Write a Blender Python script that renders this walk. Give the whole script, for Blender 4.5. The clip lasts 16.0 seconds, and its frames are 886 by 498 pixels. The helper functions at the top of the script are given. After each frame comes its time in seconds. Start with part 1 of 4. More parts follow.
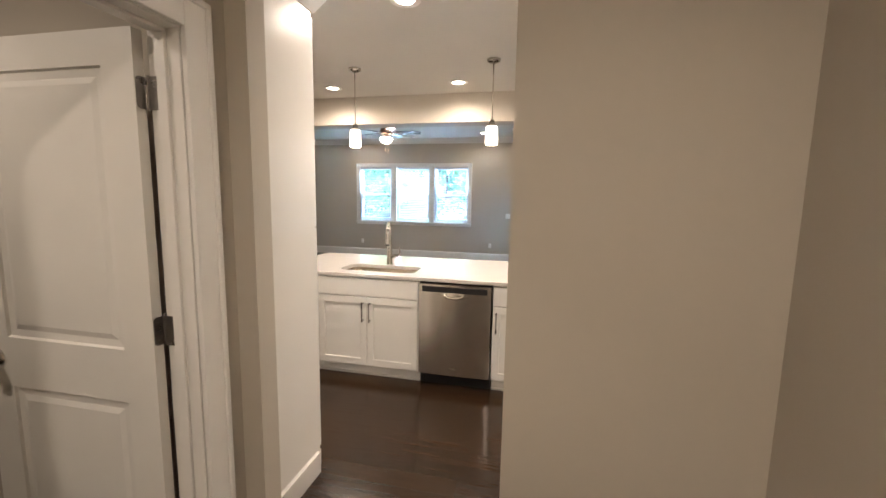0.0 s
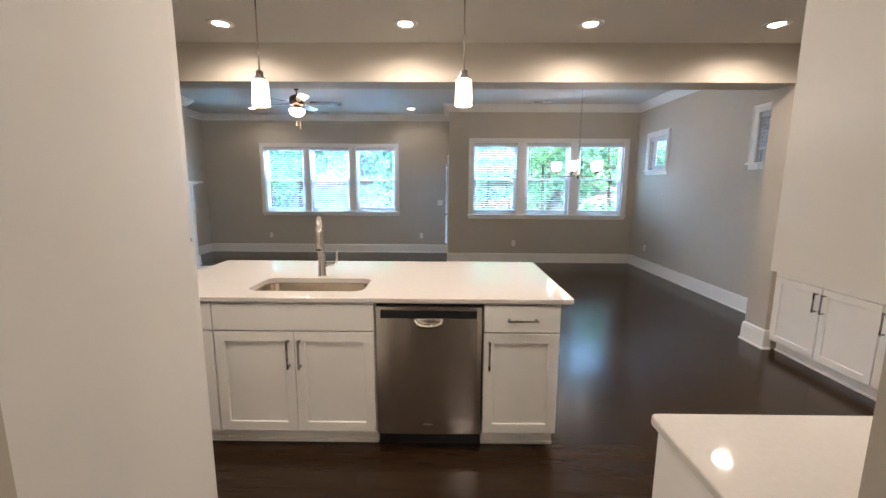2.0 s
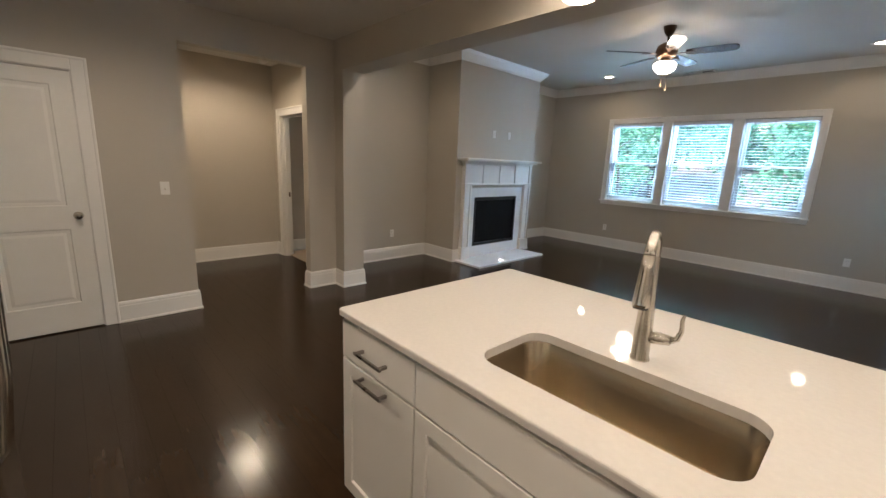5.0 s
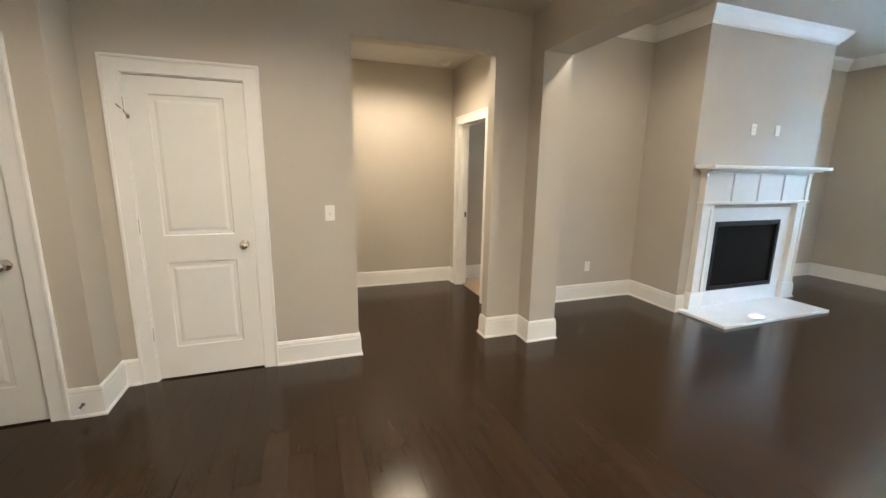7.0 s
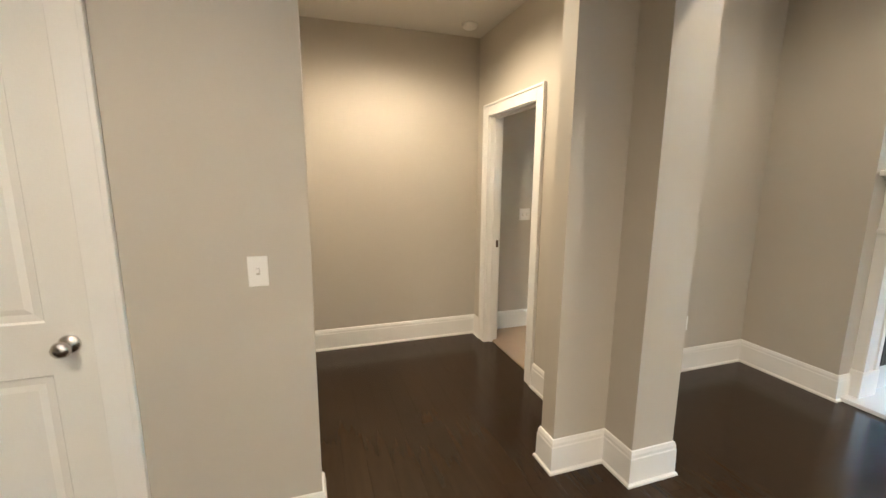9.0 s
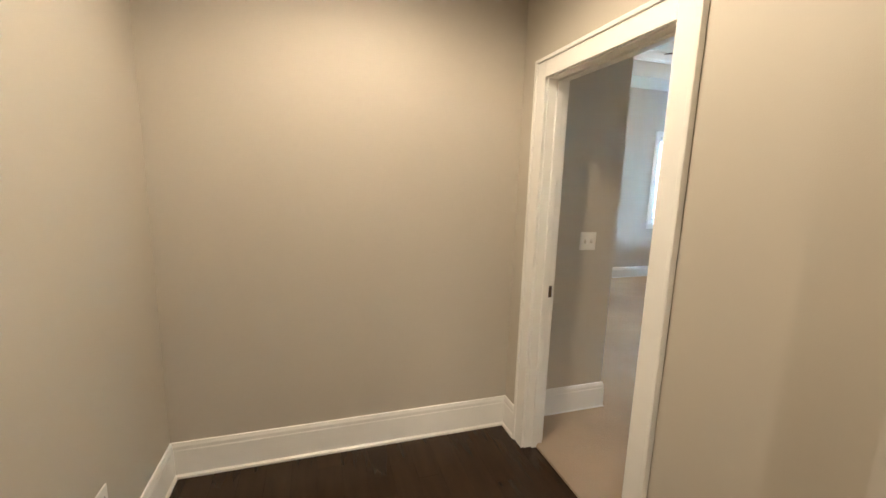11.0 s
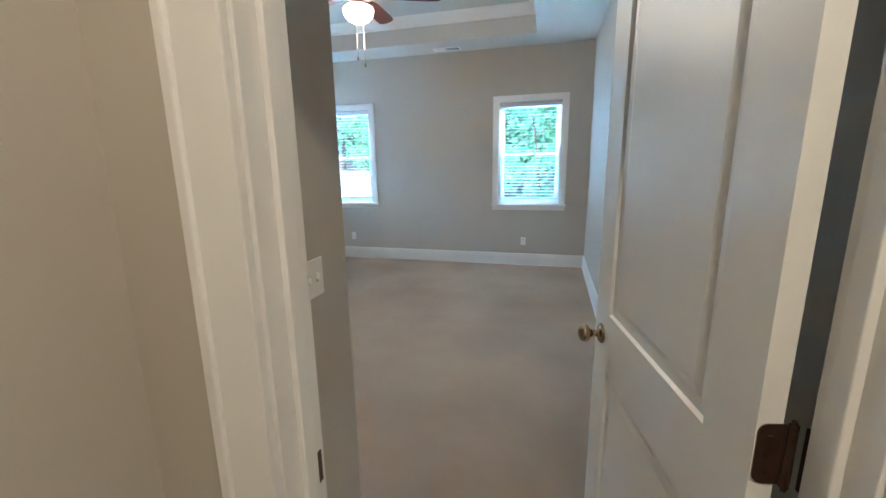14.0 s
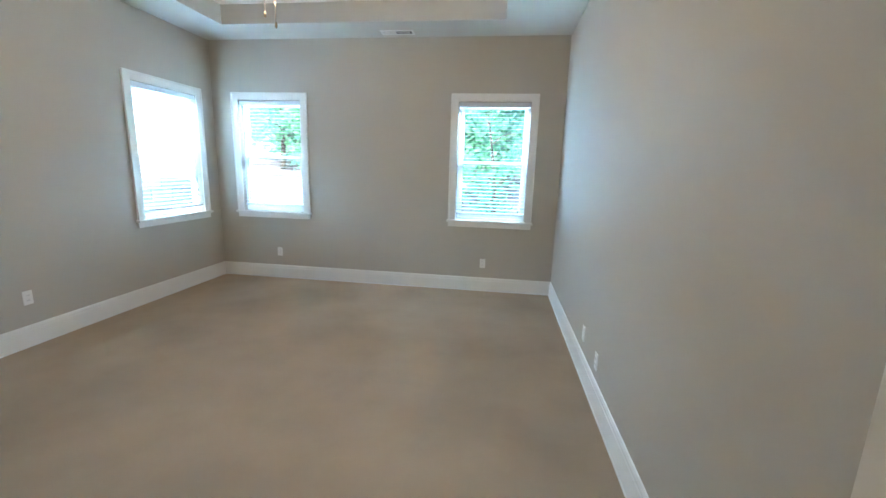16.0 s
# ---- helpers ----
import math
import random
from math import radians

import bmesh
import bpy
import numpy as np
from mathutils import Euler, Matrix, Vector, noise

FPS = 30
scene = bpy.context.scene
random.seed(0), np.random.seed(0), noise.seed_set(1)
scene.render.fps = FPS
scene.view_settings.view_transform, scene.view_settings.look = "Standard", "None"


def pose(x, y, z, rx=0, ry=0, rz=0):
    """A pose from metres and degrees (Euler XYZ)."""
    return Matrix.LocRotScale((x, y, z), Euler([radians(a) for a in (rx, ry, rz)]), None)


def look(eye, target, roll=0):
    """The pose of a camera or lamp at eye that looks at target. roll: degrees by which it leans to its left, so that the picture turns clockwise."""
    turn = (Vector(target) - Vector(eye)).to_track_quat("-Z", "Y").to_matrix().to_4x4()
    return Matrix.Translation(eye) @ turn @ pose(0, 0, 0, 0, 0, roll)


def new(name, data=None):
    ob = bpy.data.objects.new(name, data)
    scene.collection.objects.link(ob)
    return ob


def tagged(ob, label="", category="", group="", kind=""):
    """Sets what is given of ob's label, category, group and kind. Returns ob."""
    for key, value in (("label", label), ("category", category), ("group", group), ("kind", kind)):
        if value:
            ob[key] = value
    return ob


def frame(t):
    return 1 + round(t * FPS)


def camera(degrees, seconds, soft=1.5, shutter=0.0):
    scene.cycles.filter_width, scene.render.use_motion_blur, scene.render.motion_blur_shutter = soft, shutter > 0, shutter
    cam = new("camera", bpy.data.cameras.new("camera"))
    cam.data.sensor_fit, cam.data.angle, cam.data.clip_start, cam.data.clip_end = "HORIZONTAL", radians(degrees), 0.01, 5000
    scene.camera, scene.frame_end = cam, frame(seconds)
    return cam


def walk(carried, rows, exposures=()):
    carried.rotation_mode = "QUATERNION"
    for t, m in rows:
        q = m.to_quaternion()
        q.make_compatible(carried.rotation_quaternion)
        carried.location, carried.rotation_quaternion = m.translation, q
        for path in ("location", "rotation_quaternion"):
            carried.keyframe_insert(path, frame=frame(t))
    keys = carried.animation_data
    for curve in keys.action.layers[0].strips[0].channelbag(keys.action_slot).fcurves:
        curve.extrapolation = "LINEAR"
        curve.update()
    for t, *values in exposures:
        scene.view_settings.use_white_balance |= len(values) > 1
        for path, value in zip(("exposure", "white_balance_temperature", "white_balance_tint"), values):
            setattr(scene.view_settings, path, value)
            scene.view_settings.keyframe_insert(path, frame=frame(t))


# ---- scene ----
cam = camera(95.6, 16.0)
PATH = [
    (0, (-0.218, 0.202, 1.552), (-0.658, 2.137, 1.302), 1.0),
    (0.5, (-0.306, 0.265, 1.552), (-0.745, 2.193, 1.253), 0.6),
    (1, (-0.413, 0.576, 1.527), (-0.79, 2.52, 1.243), 0.1),
    (1.5, (-0.57, 0.888, 1.512), (-0.769, 2.858, 1.225), 0.6),
    (2, (-0.721, 1.152, 1.525), (-0.739, 3.127, 1.213), 0.3),
    (2.5, (-0.779, 1.411, 1.503), (-0.763, 3.387, 1.194), 0.7),
    (3, (-0.814, 1.695, 1.506), (-0.805, 3.671, 1.198), 1.0),
    (3.5, (-0.869, 1.989, 1.509), (-0.85, 3.966, 1.207), 1.1),
    (4, (-0.911, 2.229, 1.499), (-1.1, 4.192, 1.166), 1.1),
    (4.5, (-0.987, 2.45, 1.497), (-1.785, 4.247, 1.132), 2.2),
    (4.6, (-1.007, 2.481, 1.494), (-1.951, 4.203, 1.118), 2.4),
    (5, (-1.141, 2.553, 1.487), (-2.57, 3.889, 1.069), 2.5),
    (5.2, (-1.223, 2.604, 1.468), (-2.809, 3.756, 1.067), 2.1),
    (7.3, (-2.558, 3.042, 1.5), (-4.416, 3.674, 1.114), 0.3),
    (7.5, (-2.707, 3.083, 1.485), (-4.57, 3.702, 1.103), 0.0),
    (8, (-3.104, 3.163, 1.516), (-4.973, 3.766, 1.138), 0.7),
    (8.5, (-3.487, 3.248, 1.53), (-5.345, 3.914, 1.208), 0.5),
    (9, (-3.855, 3.375, 1.508), (-5.727, 3.991, 1.164), 0.4),
    (9.5, (-4.199, 3.539, 1.513), (-6.083, 4.107, 1.156), 1.6),
    (10, (-4.567, 3.648, 1.518), (-6.456, 4.214, 1.184), 1.8),
    (12.3, (-6.003, 3.882, 1.48), (-7.768, 4.74, 1.093), -0.9),
    (12.5, (-6.102, 3.919, 1.476), (-7.768, 4.957, 1.092), -1.1),
    (13, (-6.37, 4.014, 1.497), (-7.639, 5.51, 1.106), -1.0),
    (13.4, (-6.532, 4.12, 1.501), (-7.442, 5.855, 1.098), -1.3),
    (14.1, (-6.743, 4.443, 1.487), (-7.197, 6.348, 1.079), -0.7),
    (14.5, (-6.836, 4.652, 1.48), (-7.079, 6.597, 1.082), 0.0),
    (15, (-6.926, 4.881, 1.505), (-6.996, 6.845, 1.119), 0.4),
    (15.5, (-6.945, 5.079, 1.479), (-7.076, 7.038, 1.096), 1.3),
    (16, (-6.932, 5.328, 1.535), (-7.191, 7.27, 1.146), 1.7),
]

# ---------------------------------------------------------------- world, sun, lamps
EXPOSURES = [(0.0, 2.95, 6400, 16), (1.0, 2.75, 6350, 16), (2.0, 2.47, 6300, 17), (3.0, 2.42, 6250, 14), (3.6, 2.15, 6350, 14), (4.5, 1.8, 6700, 16), (5.2, 2.36, 6600, 14), (7.3, 3.2, 6400, 10),
             (10.2, 3.15, 6500, 10), (12.3, 2.65, 6400, 13), (13.4, 2.5, 6300, 11), (14.5, 2.42, 5500, 7), (15.2, 2.65, 5700, 4), (16.0, 2.55, 6400, 9)]
walk(cam, [(t, look(eye, target, roll)) for t, eye, target, roll in PATH], EXPOSURES)

world = bpy.data.worlds.new("sky")
scene.world = world
world.use_nodes = True
wn = world.node_tree.nodes
sky = wn.new("ShaderNodeTexSky")
sky.sky_type = "NISHITA"
sky.sun_disc = False
sky.sun_elevation = radians(48)
sky.sun_rotation = radians(200)
wn["Background"].inputs[1].default_value = 0.15
world.node_tree.links.new(sky.outputs[0], wn["Background"].inputs[0])

sun = new("sun", bpy.data.lights.new("sun", "SUN"))
sun.data.energy, sun.data.angle, sun.data.color = 4.6, radians(0.5), (1.0, 0.95, 0.88)
sun.matrix_basis = look((-4, -20, 24), (0, 0, 0))

WARM = (1.0, 0.86, 0.69)
CAN_W, PENDANT_W, FAN_W, CHAND_W, HALL_W, BED_W, NOOK_W = 7.6, 2.0, 1.6, 1.0, 17, 4.5, 15


def lamp(name, kind, place, watts, radius=0.05, color=WARM, cone=150, blend=0.55):
    ob = new(name, bpy.data.lights.new(name, kind))
    ob.data.energy, ob.data.color, ob.data.shadow_soft_size = watts, color, radius
    if kind == "SPOT":
        ob.data.spot_size, ob.data.spot_blend = radians(cone), blend
    ob.location = place
    return ob


# unseen area lamps added outside above the windows, boosting the sky's light indoors
DAY = (0.44, 0.72, 1.0)
for place_, target_, wide, watts in (
    ((-3.34, 11.15, 3.0), (-3.34, 7.3, 0.3), 3.0, 180),
    ((1.25, 10.02, 3.0), (1.25, 6.2, 0.3), 3.0, 130),
    ((-7.03, 11.25, 3.0), (-7.03, 7.4, 0.3), 1.0, 170),
    ((-9.89, 11.25, 3.0), (-9.5, 7.4, 0.3), 1.0, 180),
    ((-11.55, 9.58, 3.0), (-7.8, 9.3, 0.3), 1.0, 230),
):
    ob = new("window_sky_light", bpy.data.lights.new("window_sky_light", "AREA"))
    ob.data.shape, ob.data.size, ob.data.size_y = "RECTANGLE", wide, 1.0
    ob.data.energy, ob.data.color = watts, DAY
    ob.matrix_basis = look(place_, target_)

# ---------------------------------------------------------------- materials
def mat(name, color, rough=0.5, metal=0.0, var=0.06, scale=3.0, bump=0.0, bscale=150.0, emit=0.0, coat=0.0, rand=0.0, stretch=(1, 1, 1), spec=0.5, island=0.0, emit_color=None):
    m = bpy.data.materials.new(name)
    m.use_nodes = True
    nt = m.node_tree
    b = nt.nodes["Principled BSDF"]
    b.inputs["Roughness"].default_value = rough
    b.inputs["Metallic"].default_value = metal
    b.inputs["Coat Weight"].default_value = coat
    b.inputs["Specular IOR Level"].default_value = spec
    tc = nt.nodes.new("ShaderNodeTexCoord")
    mp = nt.nodes.new("ShaderNodeMapping")
    mp.inputs["Scale"].default_value = stretch
    nt.links.new(tc.outputs["Object"], mp.inputs[0])
    n1 = nt.nodes.new("ShaderNodeTexNoise")
    n1.inputs["Scale"].default_value, n1.inputs["Detail"].default_value = scale, 6
    nt.links.new(mp.outputs[0], n1.inputs["Vector"])
    ramp = nt.nodes.new("ShaderNodeMapRange")
    ramp.inputs["From Min"].default_value, ramp.inputs["From Max"].default_value = 0.25, 0.75
    ramp.inputs["To Min"].default_value, ramp.inputs["To Max"].default_value = 1 - var, 1 + var
    nt.links.new(n1.outputs[0], ramp.inputs[0])
    last = ramp.outputs[0]
    if rand or island:
        src = nt.nodes.new("ShaderNodeObjectInfo").outputs["Random"] if rand else nt.nodes.new("ShaderNodeNewGeometry").outputs["Random Per Island"]
        r2 = nt.nodes.new("ShaderNodeMapRange")
        amount = rand or island
        r2.inputs["To Min"].default_value, r2.inputs["To Max"].default_value = 1 - amount, 1 + amount
        nt.links.new(src, r2.inputs[0])
        mul = nt.nodes.new("ShaderNodeMath")
        mul.operation = "MULTIPLY"
        nt.links.new(last, mul.inputs[0]), nt.links.new(r2.outputs[0], mul.inputs[1])
        last = mul.outputs[0]
    sc = nt.nodes.new("ShaderNodeVectorMath")
    sc.operation = "SCALE"
    sc.inputs[0].default_value = color
    nt.links.new(last, sc.inputs["Scale"])
    nt.links.new(sc.outputs[0], b.inputs["Base Color"])
    rr = nt.nodes.new("ShaderNodeMapRange")
    rr.inputs["To Min"].default_value, rr.inputs["To Max"].default_value = max(0.02, rough * 0.85), min(1, rough * 1.15)
    nt.links.new(n1.outputs[0], rr.inputs[0])
    nt.links.new(rr.outputs[0], b.inputs["Roughness"])
    if bump:
        n2 = nt.nodes.new("ShaderNodeTexNoise")
        n2.inputs["Scale"].default_value, n2.inputs["Detail"].default_value = bscale, 3
        nt.links.new(mp.outputs[0], n2.inputs["Vector"])
        bp = nt.nodes.new("ShaderNodeBump")
        bp.inputs["Strength"].default_value, bp.inputs["Distance"].default_value = bump, 0.01
        nt.links.new(n2.outputs[0], bp.inputs["Height"])
        nt.links.new(bp.outputs[0], b.inputs["Normal"])
    if emit:
        b.inputs["Emission Color"].default_value = (*(emit_color or color), 1)
        b.inputs["Emission Strength"].default_value = emit
    return m


WALL = mat("greige_wall_paint", (0.50, 0.455, 0.385), 0.62, var=0.025, scale=1.2, bump=0.06, bscale=260)
CEIL = mat("flat_ceiling_paint", (0.62, 0.59, 0.54), 0.85, var=0.03, scale=1.5, bump=0.06, bscale=200)
TRIM = mat("white_trim_paint", (0.80, 0.78, 0.74), 0.33, var=0.02, scale=6, bump=0.02, bscale=90)
DOORP = mat("white_door_paint", (0.78, 0.76, 0.71), 0.36, var=0.02, scale=5, bump=0.03, bscale=120)
CAB = mat("white_cabinet_paint", (0.80, 0.78, 0.74), 0.30, var=0.015, scale=4)
QUARTZ = mat("white_quartz", (0.63, 0.60, 0.56), 0.05, var=0.03, scale=60)
STEEL = mat("brushed_stainless", (0.60, 0.56, 0.51), 0.22, 1.0, var=0.012, scale=3, stretch=(10, 10, 0.3))
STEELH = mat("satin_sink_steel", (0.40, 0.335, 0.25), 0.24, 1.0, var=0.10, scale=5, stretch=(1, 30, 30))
NICKEL = mat("brushed_nickel", (0.60, 0.56, 0.50), 0.24, 1.0, var=0.05, scale=20)
HANDLE = mat("dark_nickel_pull", (0.33, 0.31, 0.29), 0.28, 1.0, var=0.05, scale=20)
BRONZE = mat("dark_bronze", (0.10, 0.06, 0.04), 0.35, 0.9, var=0.15, scale=30)
BRASS = mat("antique_brass", (0.42, 0.31, 0.20), 0.25, 1.0, var=0.08, scale=20)
BLACK = mat("black_plastic", (0.012, 0.012, 0.013), 0.35, var=0.1, scale=10)
SOOT = mat("black_firebox", (0.008, 0.008, 0.009), 0.3, var=0.2, scale=8, spec=0.12)
MARBLE = mat("white_marble", (0.78, 0.78, 0.78), 0.18, var=0.07, scale=2.2)
PLATE = mat("white_plate_plastic", (0.82, 0.80, 0.76), 0.35, var=0.01, scale=4)
FLOOR = mat("espresso_oak", (0.030, 0.0165, 0.0085), 0.19, var=0.15, scale=2.5, stretch=(1.2, 10, 10), bump=0.055, bscale=7, rand=0.16, spec=0.32)
FLOORJ = mat("espresso_oak_far", (0.030, 0.0165, 0.0085), 0.19, var=0.15, scale=2.5, stretch=(1.2, 10, 10), bump=0.055, bscale=7, island=0.16, spec=0.32)
# carpet base includes the warm cast of the hall light
CARPET = mat("beige_carpet", (0.47, 0.35, 0.24), 0.95, var=0.17, scale=1.1, bump=0.9, bscale=420, spec=0.1)
TILE = mat("taupe_glazed_tile", (0.30, 0.235, 0.185), 0.16, var=0.08, scale=14, rand=0.12)
GROUT = mat("pale_grout", (0.52, 0.47, 0.40), 0.85, var=0.06, scale=30)
SLAT = mat("white_blind_slat", (0.66, 0.69, 0.72), 0.4, var=0.02, scale=8)
VINYL = mat("white_window_vinyl", (0.80, 0.82, 0.84), 0.35, var=0.02, scale=8)
BLADE = mat("mahogany_fan_blade", (0.075, 0.022, 0.014), 0.22, var=0.3, scale=4, stretch=(2, 20, 2))
BLADEG = mat("dark_walnut_fan_blade", (0.045, 0.03, 0.024), 0.25, var=0.3, scale=4, stretch=(2, 20, 2))
LENS = mat("lit_lamp_lens", (1.0, 0.88, 0.70), 0.4, emit=9, emit_color=(1.0, 0.86, 0.66))
SHADE = mat("lit_frosted_shade", (1.0, 0.92, 0.80), 0.4, emit=0.8, emit_color=(1.0, 0.88, 0.70))
BOWL = mat("lit_fan_bowl", (1.0, 0.92, 0.82), 0.4, emit=4, emit_color=(1.0, 0.92, 0.80))
YELLOW = mat("yellow_sticker", (0.75, 0.65, 0.05), 0.5)
PINE = mat("pine_straw_ground", (0.20, 0.15, 0.135), 0.95, var=0.45, scale=1.3, bump=0.6, bscale=12)
STONE = mat("grey_retaining_block", (0.27, 0.265, 0.25), 0.9, var=0.2, scale=6, bump=0.5, bscale=25, rand=0.18)
BARK = mat("tree_bark", (0.11, 0.08, 0.06), 0.95, var=0.4, scale=6, bump=0.6, bscale=20)
LEAF = mat("green_leaves", (0.085, 0.20, 0.125), 0.55, var=0.4, scale=1.0, island=0.4, spec=0.15)
LEAF2 = mat("yellow_green_leaves", (0.12, 0.25, 0.115), 0.55, var=0.4, scale=1.0, island=0.4, spec=0.15)

for leafm in (LEAF, LEAF2):
    lt = leafm.node_tree
    lb = lt.nodes["Principled BSDF"]
    thin = lt.nodes.new("ShaderNodeBsdfTranslucent")
    blend = lt.nodes.new("ShaderNodeAddShader")
    lt.links.new(lb.inputs["Base Color"].links[0].from_socket, thin.inputs[0])
    lt.links.new(lb.outputs[0], blend.inputs[0]), lt.links.new(thin.outputs[0], blend.inputs[1])
    lt.links.new(blend.outputs[0], lt.nodes["Material Output"].inputs[0])

st = STEEL.node_tree
for lk in [k for k in st.links if k.to_socket.name == "Roughness"]:
    st.links.remove(lk)
tg = st.nodes.new("ShaderNodeTangent")
tg.direction_type, tg.axis = "RADIAL", "Z"
st.links.new(tg.outputs[0], st.nodes["Principled BSDF"].inputs["Tangent"])
st.nodes["Principled BSDF"].inputs["Anisotropic"].default_value = 0.8
st.nodes["Principled BSDF"].inputs["Anisotropic Rotation"].default_value = 0.25

glass = bpy.data.materials.new("window_glass")
glass.use_nodes = True
gb = glass.node_tree.nodes["Principled BSDF"]
gb.inputs["Base Color"].default_value = (0.74, 0.91, 1.0, 1)
gb.inputs["Roughness"].default_value = 0.0
gb.inputs["Transmission Weight"].default_value = 1.0
gb.inputs["IOR"].default_value = 1.45


# ---------------------------------------------------------------- mesh helpers
def link(name, bm, material, parent=None, label="", at=None, smooth=False):
    me = bpy.data.meshes.new(name)
    bmesh.ops.recalc_face_normals(bm, faces=bm.faces)
    bm.to_mesh(me)
    bm.free()
    me.materials.append(material)
    if smooth:
        for p in me.polygons:
            p.use_smooth = True
    ob = new(name, me)
    if parent:
        ob.parent = parent
    if label:
        ob["label"] = label
    if at is not None:
        ob.matrix_basis = at
    return ob


part = link


def box(bm, lo, hi, bevel=0.0):
    b = bm if not bevel else bmesh.new()
    v = [b.verts.new((x, y, z)) for z in (lo[2], hi[2]) for y in (lo[1], hi[1]) for x in (lo[0], hi[0])]
    for f in ((0, 1, 3, 2), (4, 5, 7, 6), (0, 1, 5, 4), (2, 3, 7, 6), (0, 2, 6, 4), (1, 3, 7, 5)):
        b.faces.new([v[i] for i in f])
    if bevel:
        bmesh.ops.recalc_face_normals(b, faces=b.faces)
        bmesh.ops.bevel(b, geom=list(b.edges), offset=bevel, segments=2, affect="EDGES", profile=0.5)
        join(bm, b)
    return bm


def join(bm, other, m=None):
    table = {}
    for v in other.verts:
        table[v] = bm.verts.new(m @ v.co if m else v.co)
    for f in other.faces:
        bm.faces.new([table[v] for v in f.verts])
    other.free()


def boxes(name, items, material, parent=None, label="", bevel=0.0, at=None):
    bm = bmesh.new()
    for lo, hi in items:
        box(bm, lo, hi, bevel)
    return link(name, bm, material, parent, label, at)


def lathe(bm, profile, n=24, centre=(0, 0, 0)):
    """Rings of (radius, z) turned about the vertical through centre; closed at radius 0."""
    rings = []
    for r, z in profile:
        if r < 1e-5:
            rings.append([bm.verts.new((centre[0], centre[1], centre[2] + z))])
        else:
            rings.append([bm.verts.new((centre[0] + r * math.cos(6.28318 * i / n), centre[1] + r * math.sin(6.28318 * i / n), centre[2] + z)) for i in range(n)])
    for a, b in zip(rings, rings[1:]):
        for i in range(n):
            j = (i + 1) % n
            if len(a) == 1 and len(b) > 1:
                bm.faces.new((a[0], b[i], b[j]))
            elif len(b) == 1 and len(a) > 1:
                bm.faces.new((a[i], a[j], b[0]))
            elif len(a) > 1:
                bm.faces.new((a[i], a[j], b[j], b[i]))
    return bm


def tube(bm, pts, radii, n=12):
    pts = [Vector(p) for p in pts]
    rings = []
    up = Vector((0.13, 0.97, 0.2))
    for k, p in enumerate(pts):
        d = (pts[min(k + 1, len(pts) - 1)] - pts[max(k - 1, 0)]).normalized()
        a = d.cross(up).normalized()
        c = a.cross(d).normalized()
        r = radii[k] if hasattr(radii, "__len__") else radii
        rings.append([bm.verts.new(p + a * (r * math.cos(6.28318 * i / n)) + c * (r * math.sin(6.28318 * i / n))) for i in range(n)])
    for a, b in zip(rings, rings[1:]):
        for i in range(n):
            bm.faces.new((a[i], a[(i + 1) % n], b[(i + 1) % n], b[i]))
    bm.faces.new(rings[0]), bm.faces.new(rings[-1])
    return bm


def sweep(name, profile, pts, material, label="", category="", closed=False, parent=None):
    """A moulding: profile of (distance from the wall, z) along a line of wall corners, the room on its left."""
    bm = bmesh.new()
    n = len(pts)
    rings = []
    for i, (x, y) in enumerate(pts):
        def way(a, b):
            d = Vector((b[0] - a[0], b[1] - a[1]))
            return d.normalized()
        before = way(pts[i - 1], pts[i]) if i > 0 or closed else None
        after = way(pts[i], pts[(i + 1) % n]) if i < n - 1 or closed else None
        before, after = before or after, after or before
        n1, n2 = Vector((-before.y, before.x)), Vector((-after.y, after.x))
        m = (n1 + n2)
        m = m / m.dot(n1) if abs(m.dot(n1)) > 1e-6 else n1
        rings.append([bm.verts.new((x + m.x * d, y + m.y * d, z)) for d, z in profile])
    k = len(profile)
    for a, b in zip(rings, rings[1:] + (rings[:1] if closed else [])):
        for i in range(k):
            bm.faces.new((a[i], a[(i + 1) % k], b[(i + 1) % k], b[i]))
    if not closed:
        bm.faces.new(rings[0]), bm.faces.new(rings[-1])
    ob = link(name, bm, material, parent)
    return tagged(ob, label, category, kind="structure") if label else ob


def wall(name, axis, lo, hi, a0, a1, z0, z1, holes=(), material=None, label="painted greige drywall wall with smooth finish"):
    """A wall from lo to hi across, a0 to a1 along, with holes (b0, b1, c0, c1) through it. axis: the one across it."""
    bm = bmesh.new()
    cuts = sorted({a0, a1, *[v for h in holes for v in h[:2]]})
    for b0, b1 in zip(cuts, cuts[1:]):
        spans = [(z0, z1)]
        for h in holes:
            if h[0] <= b0 + 1e-6 and h[1] >= b1 - 1e-6:
                spans = [s for p0, p1 in spans for s in ((p0, min(p1, h[2])), (max(p0, h[3]), p1)) if s[1] - s[0] > 1e-4]
        for p0, p1 in spans:
            if axis == "x":
                box(bm, (lo, b0, p0), (hi, b1, p1))
            else:
                box(bm, (b0, lo, p0), (b1, hi, p1))
    return tagged(link(name, bm, material or WALL), label, "wall", kind="structure")


def empty(name, label, category, at=None, group="", kind=""):
    ob = new(name)
    ob.empty_display_size = 0.1
    if at is not None:
        ob.matrix_basis = at
    return tagged(ob, label, category, group, kind)


